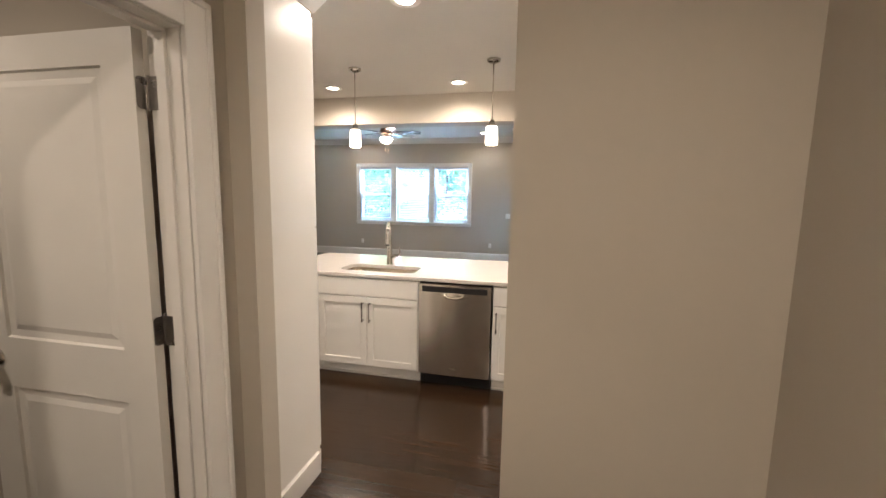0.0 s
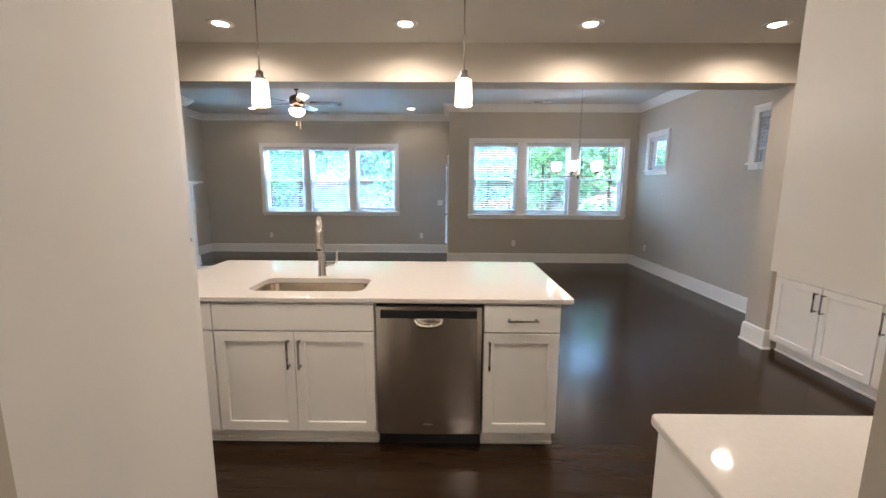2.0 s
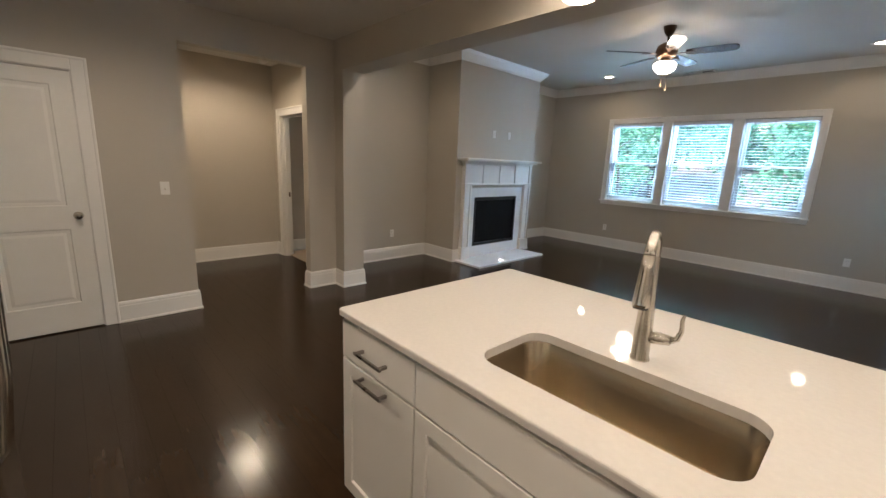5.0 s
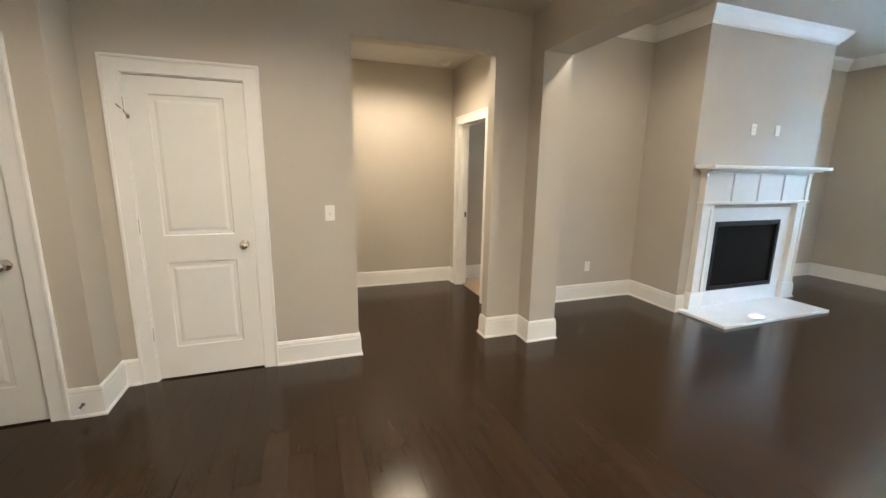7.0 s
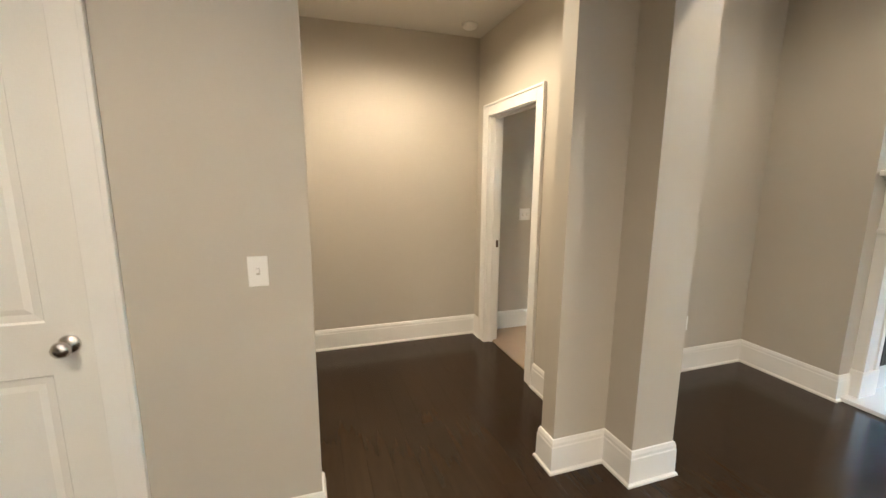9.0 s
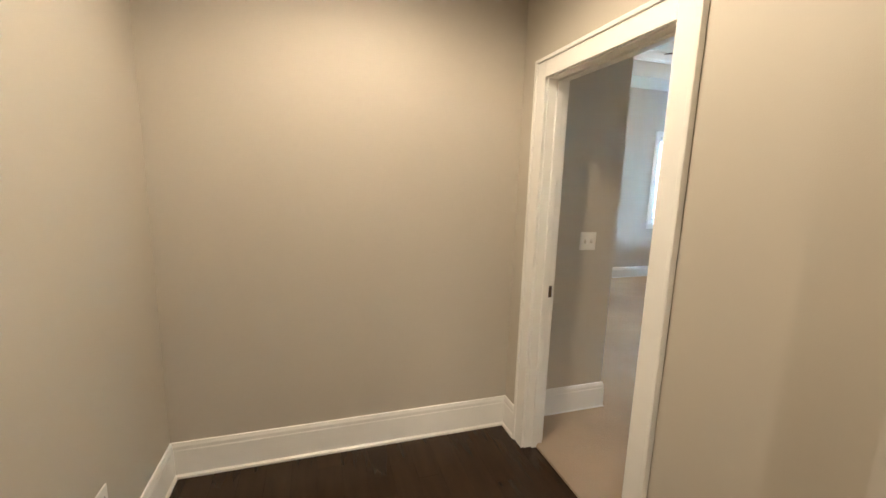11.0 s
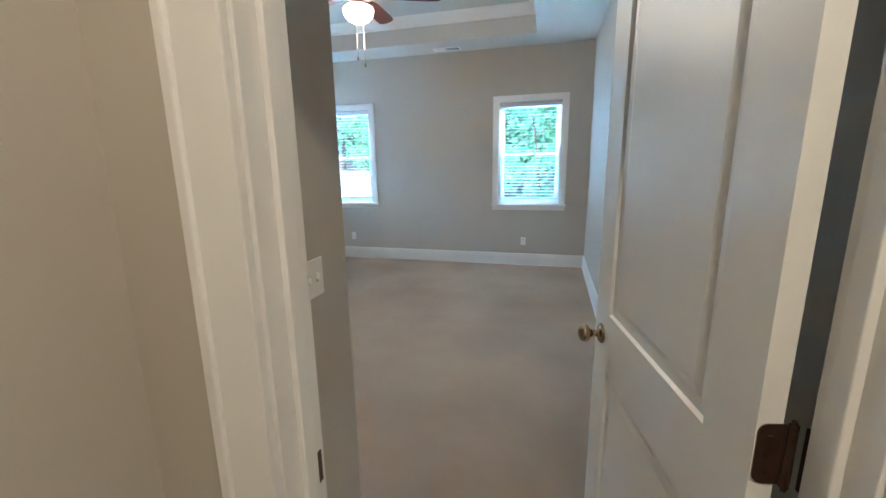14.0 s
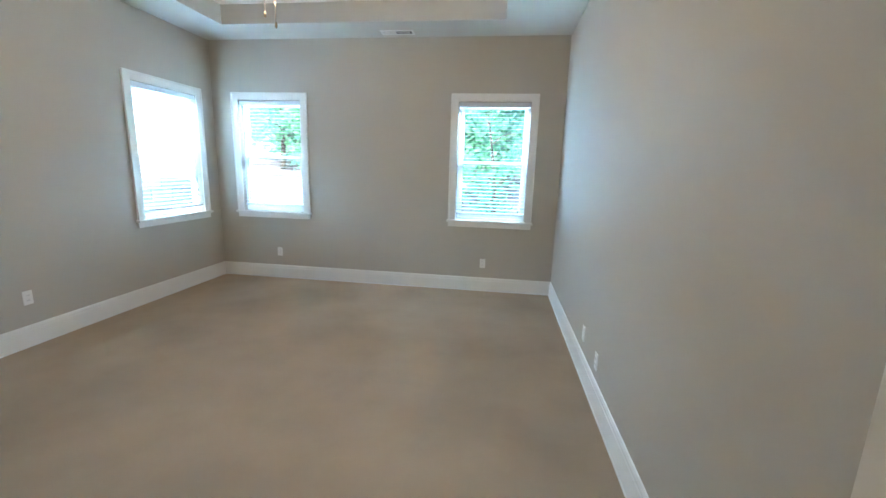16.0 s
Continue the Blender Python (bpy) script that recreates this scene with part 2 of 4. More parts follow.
# ---------------------------------------------------------------- plan
KC, LC, HEAD = 2.735, 3.05, 2.415          # kitchen ceiling, living ceiling, head of the wide openings
XR, YD, YL, XJ = 2.956, 9.14, 10.267, -0.69  # right wall, dining wall, living wall, jog
XL, XB = -6.13, -5.46                        # living room side wall, chimney breast
XP, XH = -5.455, -7.386                      # pantry wall, hall end wall
BX0, BX1, BY0, BY1, BC = -10.67, -6.225, 5.596, 10.338, 3.046  # bedroom
B0, B1 = 4.83, 5.09                          # beam

# openings: along0, along1, z0, z1
DW = (-0.21, 2.70, 0.965, 2.34)
LW = (-4.80, -1.885, 0.93, 2.34)
SW1, SW2 = (8.10, 8.67, 1.82, 2.39), (5.52, 6.09, 1.82, 2.39)
JD = (9.30, 10.11, 0.0, 2.04)
BW1, BW2 = (-10.31, -9.465, 0.92, 2.33), (-7.46, -6.61, 0.92, 2.33)
BW3 = (9.13, 10.03, 0.92, 2.33)
PD = (1.958, 2.668, 0.0, 2.065)
BD = (-7.14, -6.345, 0.0, 2.05)
ND = (0.49, 1.275, 0.0, 2.06)

wall("wall_right", "x", XR, XR + 0.14, 1.4, YD + 0.14, 0, LC, (SW1, SW2))
wall("wall_dining", "y", YD, YD + 0.14, XJ, XR, 0, LC, (DW,))
wall("wall_jog", "x", XJ, XJ + 0.12, YD + 0.14, YL, 0, LC, (JD,))
wall("wall_living", "y", YL, YL + 0.14, XL, XJ + 0.12, 0, LC, (LW,))
wall("wall_shared", "x", BX1, XL, 4.985, BY1, 0, 3.5)
wall("wall_chimney_breast", "x", XL, XB, 6.79, 8.70, 0, LC, ((7.20, 8.25, 0.20, 0.98),), label="painted greige chimney breast above the fireplace")
wall("wall_chimney_back", "x", XL + 0.002, XL + 0.05, 7.1, 8.35, 0.1, 1.1, (), SOOT, "black steel firebox back inside the fireplace")
wall("wall_hall_right", "y", 4.87, 4.985, XH, BX1 + 0.1, 0, KC + 0.7, (BD,))
wall("wall_hall_right_thick", "y", 4.87, B1, XL + 0.005, -5.57, 0, LC)
wall("wall_pier", "x", -5.57, XP, 4.509, 4.87, 0, LC)
wall("wall_column_left", "x", XP, -5.26, B0, B1, 0, HEAD)
wall("wall_pantry", "x", -5.57, XP, 1.77, 4.509, 0, KC, (PD, (3.366, 4.509, 0, HEAD)))
wall("wall_pantry_back", "x", -6.62, -6.50, 1.52, 2.915, 0, KC)
wall("wall_pantry_side", "y", 1.52, 1.64, -6.50, -5.57, 0, KC)
wall("wall_passage_back", "x", -5.42, -5.30, 0.4, 1.52, 0, KC)
wall("wall_hall_left", "y", 2.915, 3.03, XH, -5.57, 0, KC)
wall("wall_hall_end", "x", XH - 0.115, XH, 2.915, BY0, 0, 3.5)
wall("wall_return", "y", 1.65, 1.77, -5.57, -5.12, 0, KC)
wall("wall_passage", "x", -5.24, -5.12, -1.4, 1.65, 0, KC, ((0.75, 1.53, 0, 2.05),))
wall("wall_passage_right", "x", -3.42, -3.30, -1.4, 1.54, 0, KC)
wall("wall_passage_end", "y", -1.52, -1.40, -5.24, 0.62, 0, KC)
wall("wall_kitchen_back", "y", 1.444, 1.54, -3.30, -1.19, 0, KC)
wall("wall_nook_door", "x", -1.39, -1.275, -1.4, 1.444, 0, KC, (ND,))
wall("wall_nook_right", "x", 0.44, 0.56, -1.4, 1.40, 0, KC)
wall("wall_nook_end", "y", 1.40, 1.53, -0.29, XR, 0, KC)
wall("wall_column_right", "y", B0, B1, 2.305, XR, 0, HEAD)
wall("beam", "y", B0, B1, XP, XR, HEAD, LC, label="painted greige dropped beam between kitchen and living room")
wall("wall_bedroom_left", "x", BX0 - 0.14, BX0, BY0 - 0.115, BY1 + 0.14, 0, 3.5, (BW3,))
wall("wall_bedroom_back", "y", BY1, BY1 + 0.14, BX0, XL, 0, 3.5, (BW1, BW2))
wall("wall_bedroom_front", "y", BY0 - 0.115, BY0, BX0, XH - 0.115, 0, 3.5)


def ceiling(name, x0, x1, y0, y1, z, label):
    tagged(boxes(name, [((x0, y0, z), (x1, y1, z + 0.12))], CEIL), label, "ceiling", kind="structure")


ceiling("ceiling_kitchen", -5.57, XR, -1.5, B0, KC, "flat painted kitchen ceiling with recessed lights")
ceiling("ceiling_living", XL, XR, B1, YL, LC, "flat painted living room ceiling with crown moulding")
ceiling("ceiling_hall", XH, -5.57, 2.9, 4.87, KC, "flat painted hall ceiling")
ceiling("ceiling_pantry", -6.62, -5.57, 1.52, 2.9, KC, "flat painted pantry ceiling")
TX0, TX1, TY0, TY1, TZ = -10.10, -6.95, 6.12, 9.82, 3.37
bm = bmesh.new()
for lo, hi in (((BX0, BY0, BC), (TX0, BY1, BC + 0.5)), ((TX1, BY0, BC), (BX1, BY1, BC + 0.5)), ((TX0, BY0, BC), (TX1, TY0, BC + 0.5)), ((TX0, TY1, BC), (TX1, BY1, BC + 0.5)), ((TX0, TY0, TZ), (TX1, TY1, TZ + 0.15)), ((XH, 4.985, BC), (BX1, BY0, BC + 0.5))):
    box(bm, lo, hi)
tagged(link("ceiling_bedroom", bm, CEIL), "painted tray ceiling with a raised middle", "ceiling", kind="structure")
sweep("crown_tray", ((0, TZ - 0.12), (0.015, TZ - 0.12), (0.03, TZ - 0.09), (0.09, TZ - 0.03), (0.105, TZ - 0.005), (0, TZ - 0.005)), [(TX1, TY0), (TX1, TY1), (TX0, TY1), (TX0, TY0)], TRIM, "white crown moulding inside the tray ceiling", "moulding", closed=True)

# baseboards, crown
BASE = ((0.0, 0.0), (0.028, 0.0), (0.028, 0.012), (0.018, 0.02), (0.016, 0.145), (0.013, 0.152), (0.013, 0.168), (0.007, 0.185), (0.0, 0.188))
LINES = [
    [(2.36, B0), (2.305, B0), (2.305, B1), (XR, B1), (XR, YD), (XJ, YD), (XJ, 9.215)],
    [(XJ, 10.195), (XJ, YL), (XL, YL), (XL, 8.70), (XB, 8.70), (XB, 8.575)],
    [(XB, 6.915), (XB, 6.79), (XL, 6.79), (XL, B1), (-5.26, B1), (-5.26, B0), (XP, B0), (XP, 4.509), (-5.57, 4.509), (-5.57, 4.87), (-6.262, 4.87)],
    [(-7.225, 4.87), (XH, 4.87), (XH, 3.03), (-5.57, 3.03), (-5.57, 3.366), (XP, 3.366), (XP, 2.755)],
    [(XP, 1.872), (XP, 1.77), (-5.12, 1.77), (-5.12, 1.617)],
    [(0.44, -1.4), (0.44, 1.40), (-0.29, 1.40), (-0.29, 1.52)],
    [(-1.275, 1.365), (-1.275, 1.444), (-1.19, 1.444), (-1.19, 1.54)][::-1],
    [(BX1, 5.0), (BX1, BY1), (BX0, BY1), (BX0, BY0), (XH, BY0), (XH, 5.0)],
]
for pts in LINES:
    sweep("baseboard", BASE, pts, TRIM, "tall white painted baseboard with shoe moulding", "baseboard")
CROWN = ((0, LC - 0.135), (0.012, LC - 0.135), (0.018, LC - 0.115), (0.035, LC - 0.10), (0.085, LC - 0.04), (0.095, LC - 0.02), (0.105, LC - 0.003), (0, LC - 0.003))
sweep("crown", CROWN, [(XR, B1), (XR, YD), (XJ, YD), (XJ, YL), (XL, YL), (XL, 8.70), (XB, 8.70), (XB, 6.79), (XL, 6.79), (XL, B1)], TRIM, "white crown moulding along the living room ceiling", "moulding", closed=True)


# ---------------------------------------------------------------- openings: frames are built facing -y, opening from x=0 to w
def place(axis, face, a, flip=False):
    """Pose that lays local x along the wall. axis y: the room lies at -y of the face; x: at +x of it (flip turns it round)."""
    if axis == "y":
        return pose(a, face, 0) if not flip else pose(a, face, 0, 0, 0, 180)
    return pose(face, a, 0, 0, 0, 90) if not flip else pose(face, a, 0, 0, 0, -90)


def casing(bm, w, z0, z1, cw=0.085, sill=False, depth=0.018):
    box(bm, (-cw, -depth, z0 if not sill else z0 - 0.002), (0, 0.0, z1 + cw), 0.003)
    box(bm, (w, -depth, z0 if not sill else z0 - 0.002), (w + cw, 0.0, z1 + cw), 0.003)
    box(bm, (0, -depth, z1), (w, 0.0, z1 + cw), 0.003)
    for x0, x1 in ((-cw - 0.002, -cw + 0.018), (w + cw - 0.018, w + cw + 0.002)):
        box(bm, (x0, -depth - 0.008, z0), (x1, 0.0, z1 + cw + 0.001), 0.004)
    box(bm, (-cw, -depth - 0.008, z1 + cw - 0.018), (w + cw, 0.0, z1 + cw + 0.002), 0.004)


slat_meshes = {}


def blind(parent, x0, x1, z0, z1, tilt, y=0.035, drop=1.0, wand=True):
    """A horizontal blind: headrail, slats, ladder cords, bottom rail."""
    b = boxes("blind_headrail", [((x0 + 0.004, y - 0.03, z1 - 0.055), (x1 - 0.004, y + 0.03, z1 - 0.002))], SLAT, parent, "white blind valance", 0.004)
    key = round(x1 - x0, 3), tilt
    if key not in slat_meshes:
        bm = bmesh.new()
        box(bm, (-(x1 - x0) / 2 + 0.008, -0.025, -0.0014), ((x1 - x0) / 2 - 0.008, 0.025, 0.0014))
        slat_meshes[key] = link("slat", bm, SLAT, parent).data
        bpy.data.objects.remove([o for o in scene.objects if o.data == slat_meshes[key]][0])
    z = z1 - 0.08
    end = z1 - (z1 - z0) * drop + 0.04
    while z > end:
        s = new("slat", slat_meshes[key])
        s.parent = parent
        s.matrix_basis = pose((x0 + x1) / 2, y, z, tilt)
        z -= 0.044
    boxes("bottom_rail", [((x0 + 0.008, y - 0.025, end - 0.018), (x1 - 0.008, y + 0.025, end))], SLAT, parent, bevel=0.003)
    bm = bmesh.new()
    for u in (0.15, 0.85):
        x = x0 + (x1 - x0) * u
        box(bm, (x - 0.001, y - 0.027, end), (x + 0.001, y - 0.0255, z1 - 0.05))
    part("ladder_cord", bm, SLAT, parent)
    if wand:
        bm = bmesh.new()
        tube(bm, [(x0 + 0.07, y - 0.045, z1 - 0.06), (x0 + 0.08, y - 0.05, z1 - 0.65)], 0.004, 6)
        part("tilt_wand", bm, VINYL, parent)


def window(name, at, w, z0, z1, units, tilts, sash=True, label="white vinyl window with lowered horizontal blinds", post=0.14, drops=None):
    ob = empty(name, label, "window", at, kind="structure")
    bm = bmesh.new()
    casing(bm, w, z0, z1, 0.088, True)
    part("window_casing", bm, TRIM, ob)
    bm = bmesh.new()
    box(bm, (-0.105, -0.045, z0 - 0.028), (w + 0.105, 0.05, z0 - 0.002), 0.005)
    box(bm, (-0.088, -0.016, z0 - 0.088), (w + 0.088, 0.0, z0 - 0.028), 0.003)
    part("window_sill", bm, TRIM, ob)
    uw = (w - post * (units - 1)) / units
    for i in range(1, units):
        x = i * uw + (i - 1) * post
        boxes("mullion", [((x, -0.012, z0), (x + post, 0.13, z1))], TRIM, ob, bevel=0.003)
    for i in range(units):
        x0 = i * (uw + post)
        x1 = x0 + uw
        f = 0.028
        fr = [((x0, 0.06, z0), (x0 + f, 0.135, z1)), ((x1 - f, 0.06, z0), (x1, 0.135, z1)), ((x0 + f, 0.06, z0), (x1 - f, 0.135, z0 + f)), ((x0 + f, 0.06, z1 - f), (x1 - f, 0.135, z1))]
        boxes("window_frame", fr, VINYL, ob, bevel=0.003)
        a0, a1 = x0 + f, x1 - f
        mid = (z0 + z1) / 2
        s = 0.036
        rows = ((z0 + f, mid + 0.018, 0.075), (mid - 0.018, z1 - f, 0.103)) if sash else ((z0 + f, z1 - f, 0.085),)
        for c0, c1, y in rows:
            sh = part("sash", box(box(box(box(bmesh.new(), (a0, y, c0), (a0 + s, y + 0.026, c1)), (a1 - s, y, c0), (a1, y + 0.026, c1)), (a0 + s, y, c0), (a1 - s, y + 0.026, c0 + s)), (a0 + s, y, c1 - s), (a1 - s, y + 0.026, c1)), VINYL, ob)
            g = boxes("pane", [((a0 + s, y + 0.011, c0 + s), (a1 - s, y + 0.015, c1 - s))], glass, sh)
            g.visible_shadow = False
        t = tilts[i % len(tilts)]
        blind(ob, x0 + 0.004, x1 - 0.004, z0 + 0.004, z1 - 0.004, t, 0.03, (drops or [0.97])[i % len(drops or [1])])
    return ob


window("window_1", place("y", YL, LW[0]), LW[1] - LW[0], LW[2], LW[3], 3, (6, 9, 6))
window("window_2", place("y", YD, DW[0]), DW[1] - DW[0], DW[2], DW[3], 3, (13, 3, 3), post=0.165)
window("window_3", place("x", XR, SW1[1], True), 0.57, 1.82, 2.39, 1, (12,), False, "small square high white window with blinds")
window("window_4", place("x", XR, SW2[1], True), 0.57, 1.82, 2.39, 1, (32,), False, "small square high white window with blinds", drops=[0.8])
window("window_5", place("y", BY1, BW1[0]), BW1[1] - BW1[0], BW1[2], BW1[3], 1, (3,))
window("window_6", place("y", BY1, BW2[0]), BW2[1] - BW2[0], BW2[2], BW2[3], 1, (3,))
window("window_7", place("x", BX0, BW3[0]), BW3[1] - BW3[0], BW3[2], BW3[3], 1, (3,))


# ---------------------------------------------------------------- doors
def leaf_mesh(w, h, th=0.035):
    """A two-panel door leaf, hinge edge at x=0, faces at y=0 and y=th."""
    bm = bmesh.new()
    st = 0.122
    panels = [(st, w - st, 0.225, 0.835), (st, w - st, 1.02, h - 0.105)]
    xs, zs = sorted({0, w, st, w - st}), sorted({0, h, 0.225, 0.835, 1.02, h - 0.105})
    for y, inward in ((0.0, 1), (th, -1)):
        for x0, x1 in zip(xs, xs[1:]):
            for z0, z1 in zip(zs, zs[1:]):
                if any(p[0] <= x0 and p[1] >= x1 and p[2] <= z0 and p[3] >= z1 for p in panels):
                    continue
                bm.faces.new([bm.verts.new(c) for c in ((x0, y, z0), (x1, y, z0), (x1, y, z1), (x0, y, z1))])
        for p in panels:
            loops = []
            for ins, dep in ((0, 0), (0.006, 0.008), (0.03, 0.010), (0.05, 0.0045)):
                loops.append([bm.verts.new((x, y + inward * dep, z)) for x, z in ((p[0] + ins, p[2] + ins), (p[1] - ins, p[2] + ins), (p[1] - ins, p[3] - ins), (p[0] + ins, p[3] - ins))])
            for a, b in zip(loops, loops[1:]):
                for i in range(4):
                    bm.faces.new((a[i], a[(i + 1) % 4], b[(i + 1) % 4], b[i]))
            bm.faces.new(loops[-1])
    for q in (((0, 0, 0), (0, th, 0), (0, th, h), (0, 0, h)), ((w, 0, 0), (w, th, 0), (w, th, h), (w, 0, h)), ((0, 0, 0), (w, 0, 0), (w, th, 0), (0, th, 0)), ((0, 0, h), (w, 0, h), (w, th, h), (0, th, h))):
        bm.faces.new([bm.verts.new(c) for c in q])
    bmesh.ops.remove_doubles(bm, verts=bm.verts, dist=1e-5)
    return bm


def knob(parent, x, z, metal, th=0.035, sides=(-1, 1)):
    for s in sides:
        bm = bmesh.new()
        lathe(bm, ((0, 0), (0.032, 0), (0.032, 0.004), (0.026, 0.009), (0.012, 0.012), (0.011, 0.03), (0.017, 0.036), (0.026, 0.045), (0.028, 0.055), (0.024, 0.066), (0.012, 0.072), (0, 0.073)))
        bmesh.ops.transform(bm, matrix=Matrix.Rotation(radians(90 * s), 4, "X"), verts=bm.verts)
        y = 0 if s > 0 else th
        ob = part("door_knob", bm, metal, parent, "round metal door knob", pose(x, y, z), True)
    return ob


def hinge(parent, z, metal, barrel, jamb=None, th=0.035):
    """A butt hinge in the leaf's own axes: barrel at (x, y); the leaf's plate on its edge; jamb: the box of the other plate."""
    x, y = barrel
    bm = bmesh.new()
    tube(bm, [(x, y, z - 0.05), (x, y, z + 0.05)], 0.0065, 10)
    tube(bm, [(x, y, z - 0.056), (x, y, z + 0.056)], 0.004, 8)
    if jamb:
        y1, r = th - 0.002, 0.014
        outline = [(-0.004, -0.048), (y1 - r, -0.048)] + [(y1 - r + r * math.sin(radians(a)), -0.048 + r - r * math.cos(radians(a))) for a in (22, 45, 68, 90)]
        outline += [(py, -pz) for py, pz in outline[::-1]]
        faces = [[bm.verts.new((px, py, z + pz)) for py, pz in outline] for px in (-0.003, -0.0005)]
        bm.faces.new(faces[0]), bm.faces.new(faces[1])
        for i in range(len(outline)):
            k = (i + 1) % len(outline)
            bm.faces.new((faces[0][i], faces[0][k], faces[1][k], faces[1][i]))
        (x0, y0), (x1, y1) = jamb
        box(bm, (x0, y0, z - 0.05), (x1, y1, z + 0.05), 0.0008)
        for dz in (-0.03, 0.0, 0.03):
            lathe(bm, ((0, 0.0), (0.004, 0.0), (0.004, 0.001), (0, 0.001)), 8, (-0.0035, th * 0.5, z + dz))
    part("hinge", bm, metal, parent, "metal butt hinge")


def door(name, frame_at, w, h, wall_th, leaf_at, leaf_w, leaf_h, metal, label, back=True, hinges=(0.33, 1.09, 1.845), knob_sides=(-1, 1), knob_z=0.94, leaf_label=""):
    ob = empty(name, label, "door", frame_at, kind="structure")
    reveal = 0.012
    bm = bmesh.new()
    casing(bm, w - 2 * reveal, 0, h - reveal, 0.085 + reveal)
    bmesh.ops.translate(bm, verts=bm.verts, vec=(reveal, 0, 0))
    part("door_casing", bm, TRIM, ob)
    bm = bmesh.new()
    box(bm, (0, 0.0005, 0), (0.018, wall_th + 0.002, h), 0.002)
    box(bm, (w - 0.018, 0.0005, 0), (w, wall_th + 0.002, h), 0.002)
    box(bm, (0.018, 0.0005, h - 0.018), (w - 0.018, wall_th + 0.002, h), 0.002)
    part("door_jamb", bm, TRIM, ob)
    bm = bmesh.new()
    box(bm, (0.018, 0.045, 0), (0.030, 0.080, h - 0.018), 0.002)
    box(bm, (w - 0.030, 0.045, 0), (w - 0.018, 0.080, h - 0.018), 0.002)
    box(bm, (0.030, 0.045, h - 0.030), (w - 0.030, 0.080, h - 0.018), 0.002)
    part("door_stop", bm, TRIM, ob)
    if back:
        bm = bmesh.new()
        casing(bm, w, 0, h)
        bmesh.ops.transform(bm, matrix=Matrix.Translation((0, wall_th, 0)) @ Matrix.Diagonal((1, -1, 1, 1)), verts=bm.verts)
        part("door_casing", bm, TRIM, ob)
    leaf = part("door_leaf", leaf_mesh(leaf_w, leaf_h), DOORP, ob, leaf_label, frame_at.inverted() @ leaf_at)
    knob(leaf, leaf_w - 0.065, knob_z, metal, sides=knob_sides)
    return ob, leaf


# pantry door, closed, hinged on the side away from the hall
d, leaf = door("door_1", place("x", XP, PD[0]), 0.71, 2.065, 0.115, pose(XP - 0.004, PD[0] + 0.02, 0.012, 0, 0, 90), 0.67, 2.03, NICKEL, "closed white two-panel pantry door beside the hall", back=False)
for z in (0.335, 1.09, 1.845):
    hinge(leaf, z, NICKEL, (-0.012, -0.008))
bm = bmesh.new()
tube(bm, [(-0.012, -0.014, 1.82), (0.008, -0.034, 1.80), (0.022, -0.050, 1.78)], 0.005, 8)
tube(bm, [(-0.012, -0.014, 1.82), (-0.035, -0.040, 1.85)], 0.004, 8)
lathe(bm, ((0, 0.014), (0.009, 0.012), (0.011, 0.0), (0.009, -0.012), (0, -0.014)), 10, (0.024, -0.052, 1.778))
part("hinge_pin_stop", bm, NICKEL, leaf, "hinge pin door stop")
# bedroom door, open into the room, brass knob
d, leaf = door("door_2", place("y", 4.87, BD[0]), 0.795, 2.05, 0.115, pose(-6.388, 4.999, 0.018, 0, 0, 100), 0.76, 2.02, BRASS, "white two-panel bedroom door standing open inward")
for z in (0.30, 1.06, 1.80):
    hinge(leaf, z, BRONZE, (-0.006, -0.010), ((-0.034, -0.0265), (-0.010, -0.0225)))
boxes("strike_plate", [((0.018, 0.075, 0.90), (0.0195, 0.106, 0.965))], BRONZE, d, "dark bronze strike plate")
# laundry door by the start, open into its room
d, leaf = door("door_3", place("x", -1.275, ND[0]), 0.785, 2.06, 0.115, pose(-1.409, 1.255, 0.012, 0, 0, 181), 0.755, 2.03, NICKEL, "white two-panel door standing open into a side room")
for z in (0.335, 1.09, 1.845):
    hinge(leaf, z, HANDLE, (-0.006, -0.006), ((-0.052, 0.0), (-0.014, 0.003)))
# passage door and its casing
door("door_4", place("x", -5.12, 0.75), 0.78, 2.05, 0.12, pose(-5.125, 0.77, 0.012, 0, 0, 90), 0.74, 2.02, NICKEL, "closed white two-panel door in the side passage", back=False)

# glazed back door in the jog
d5 = empty("door_5", "white glazed back door with built-in blinds, closed", "door", place("x", XJ, JD[1], True), kind="structure")
bm = bmesh.new()
casing(bm, 0.81, 0, 2.04, 0.075)
part("door_casing", bm, TRIM, d5)
part("door_jamb", box(box(box(bmesh.new(), (0, 0, 0), (0.02, 0.12, 2.04)), (0.79, 0, 0), (0.81, 0.12, 2.04)), (0.02, 0, 2.02), (0.79, 0.12, 2.04)), TRIM, d5)
lf = boxes("door_leaf", [((0.022, 0.0, 0.01), (0.13, 0.045, 2.018)), ((0.68, 0.0, 0.01), (0.788, 0.045, 2.018)), ((0.13, 0.0, 0.01), (0.68, 0.045, 0.25)), ((0.13, 0.0, 1.90), (0.68, 0.045, 2.018))], DOORP, d5)
g = boxes("pane", [((0.13, 0.025, 0.25), (0.68, 0.03, 1.90))], glass, lf)
g.visible_shadow = False
blind(d5, 0.10, 0.71, 0.28, 1.95, 30, -0.036, 0.98, False)
knob(lf, 0.745, 0.95, NICKEL, sides=(1,))


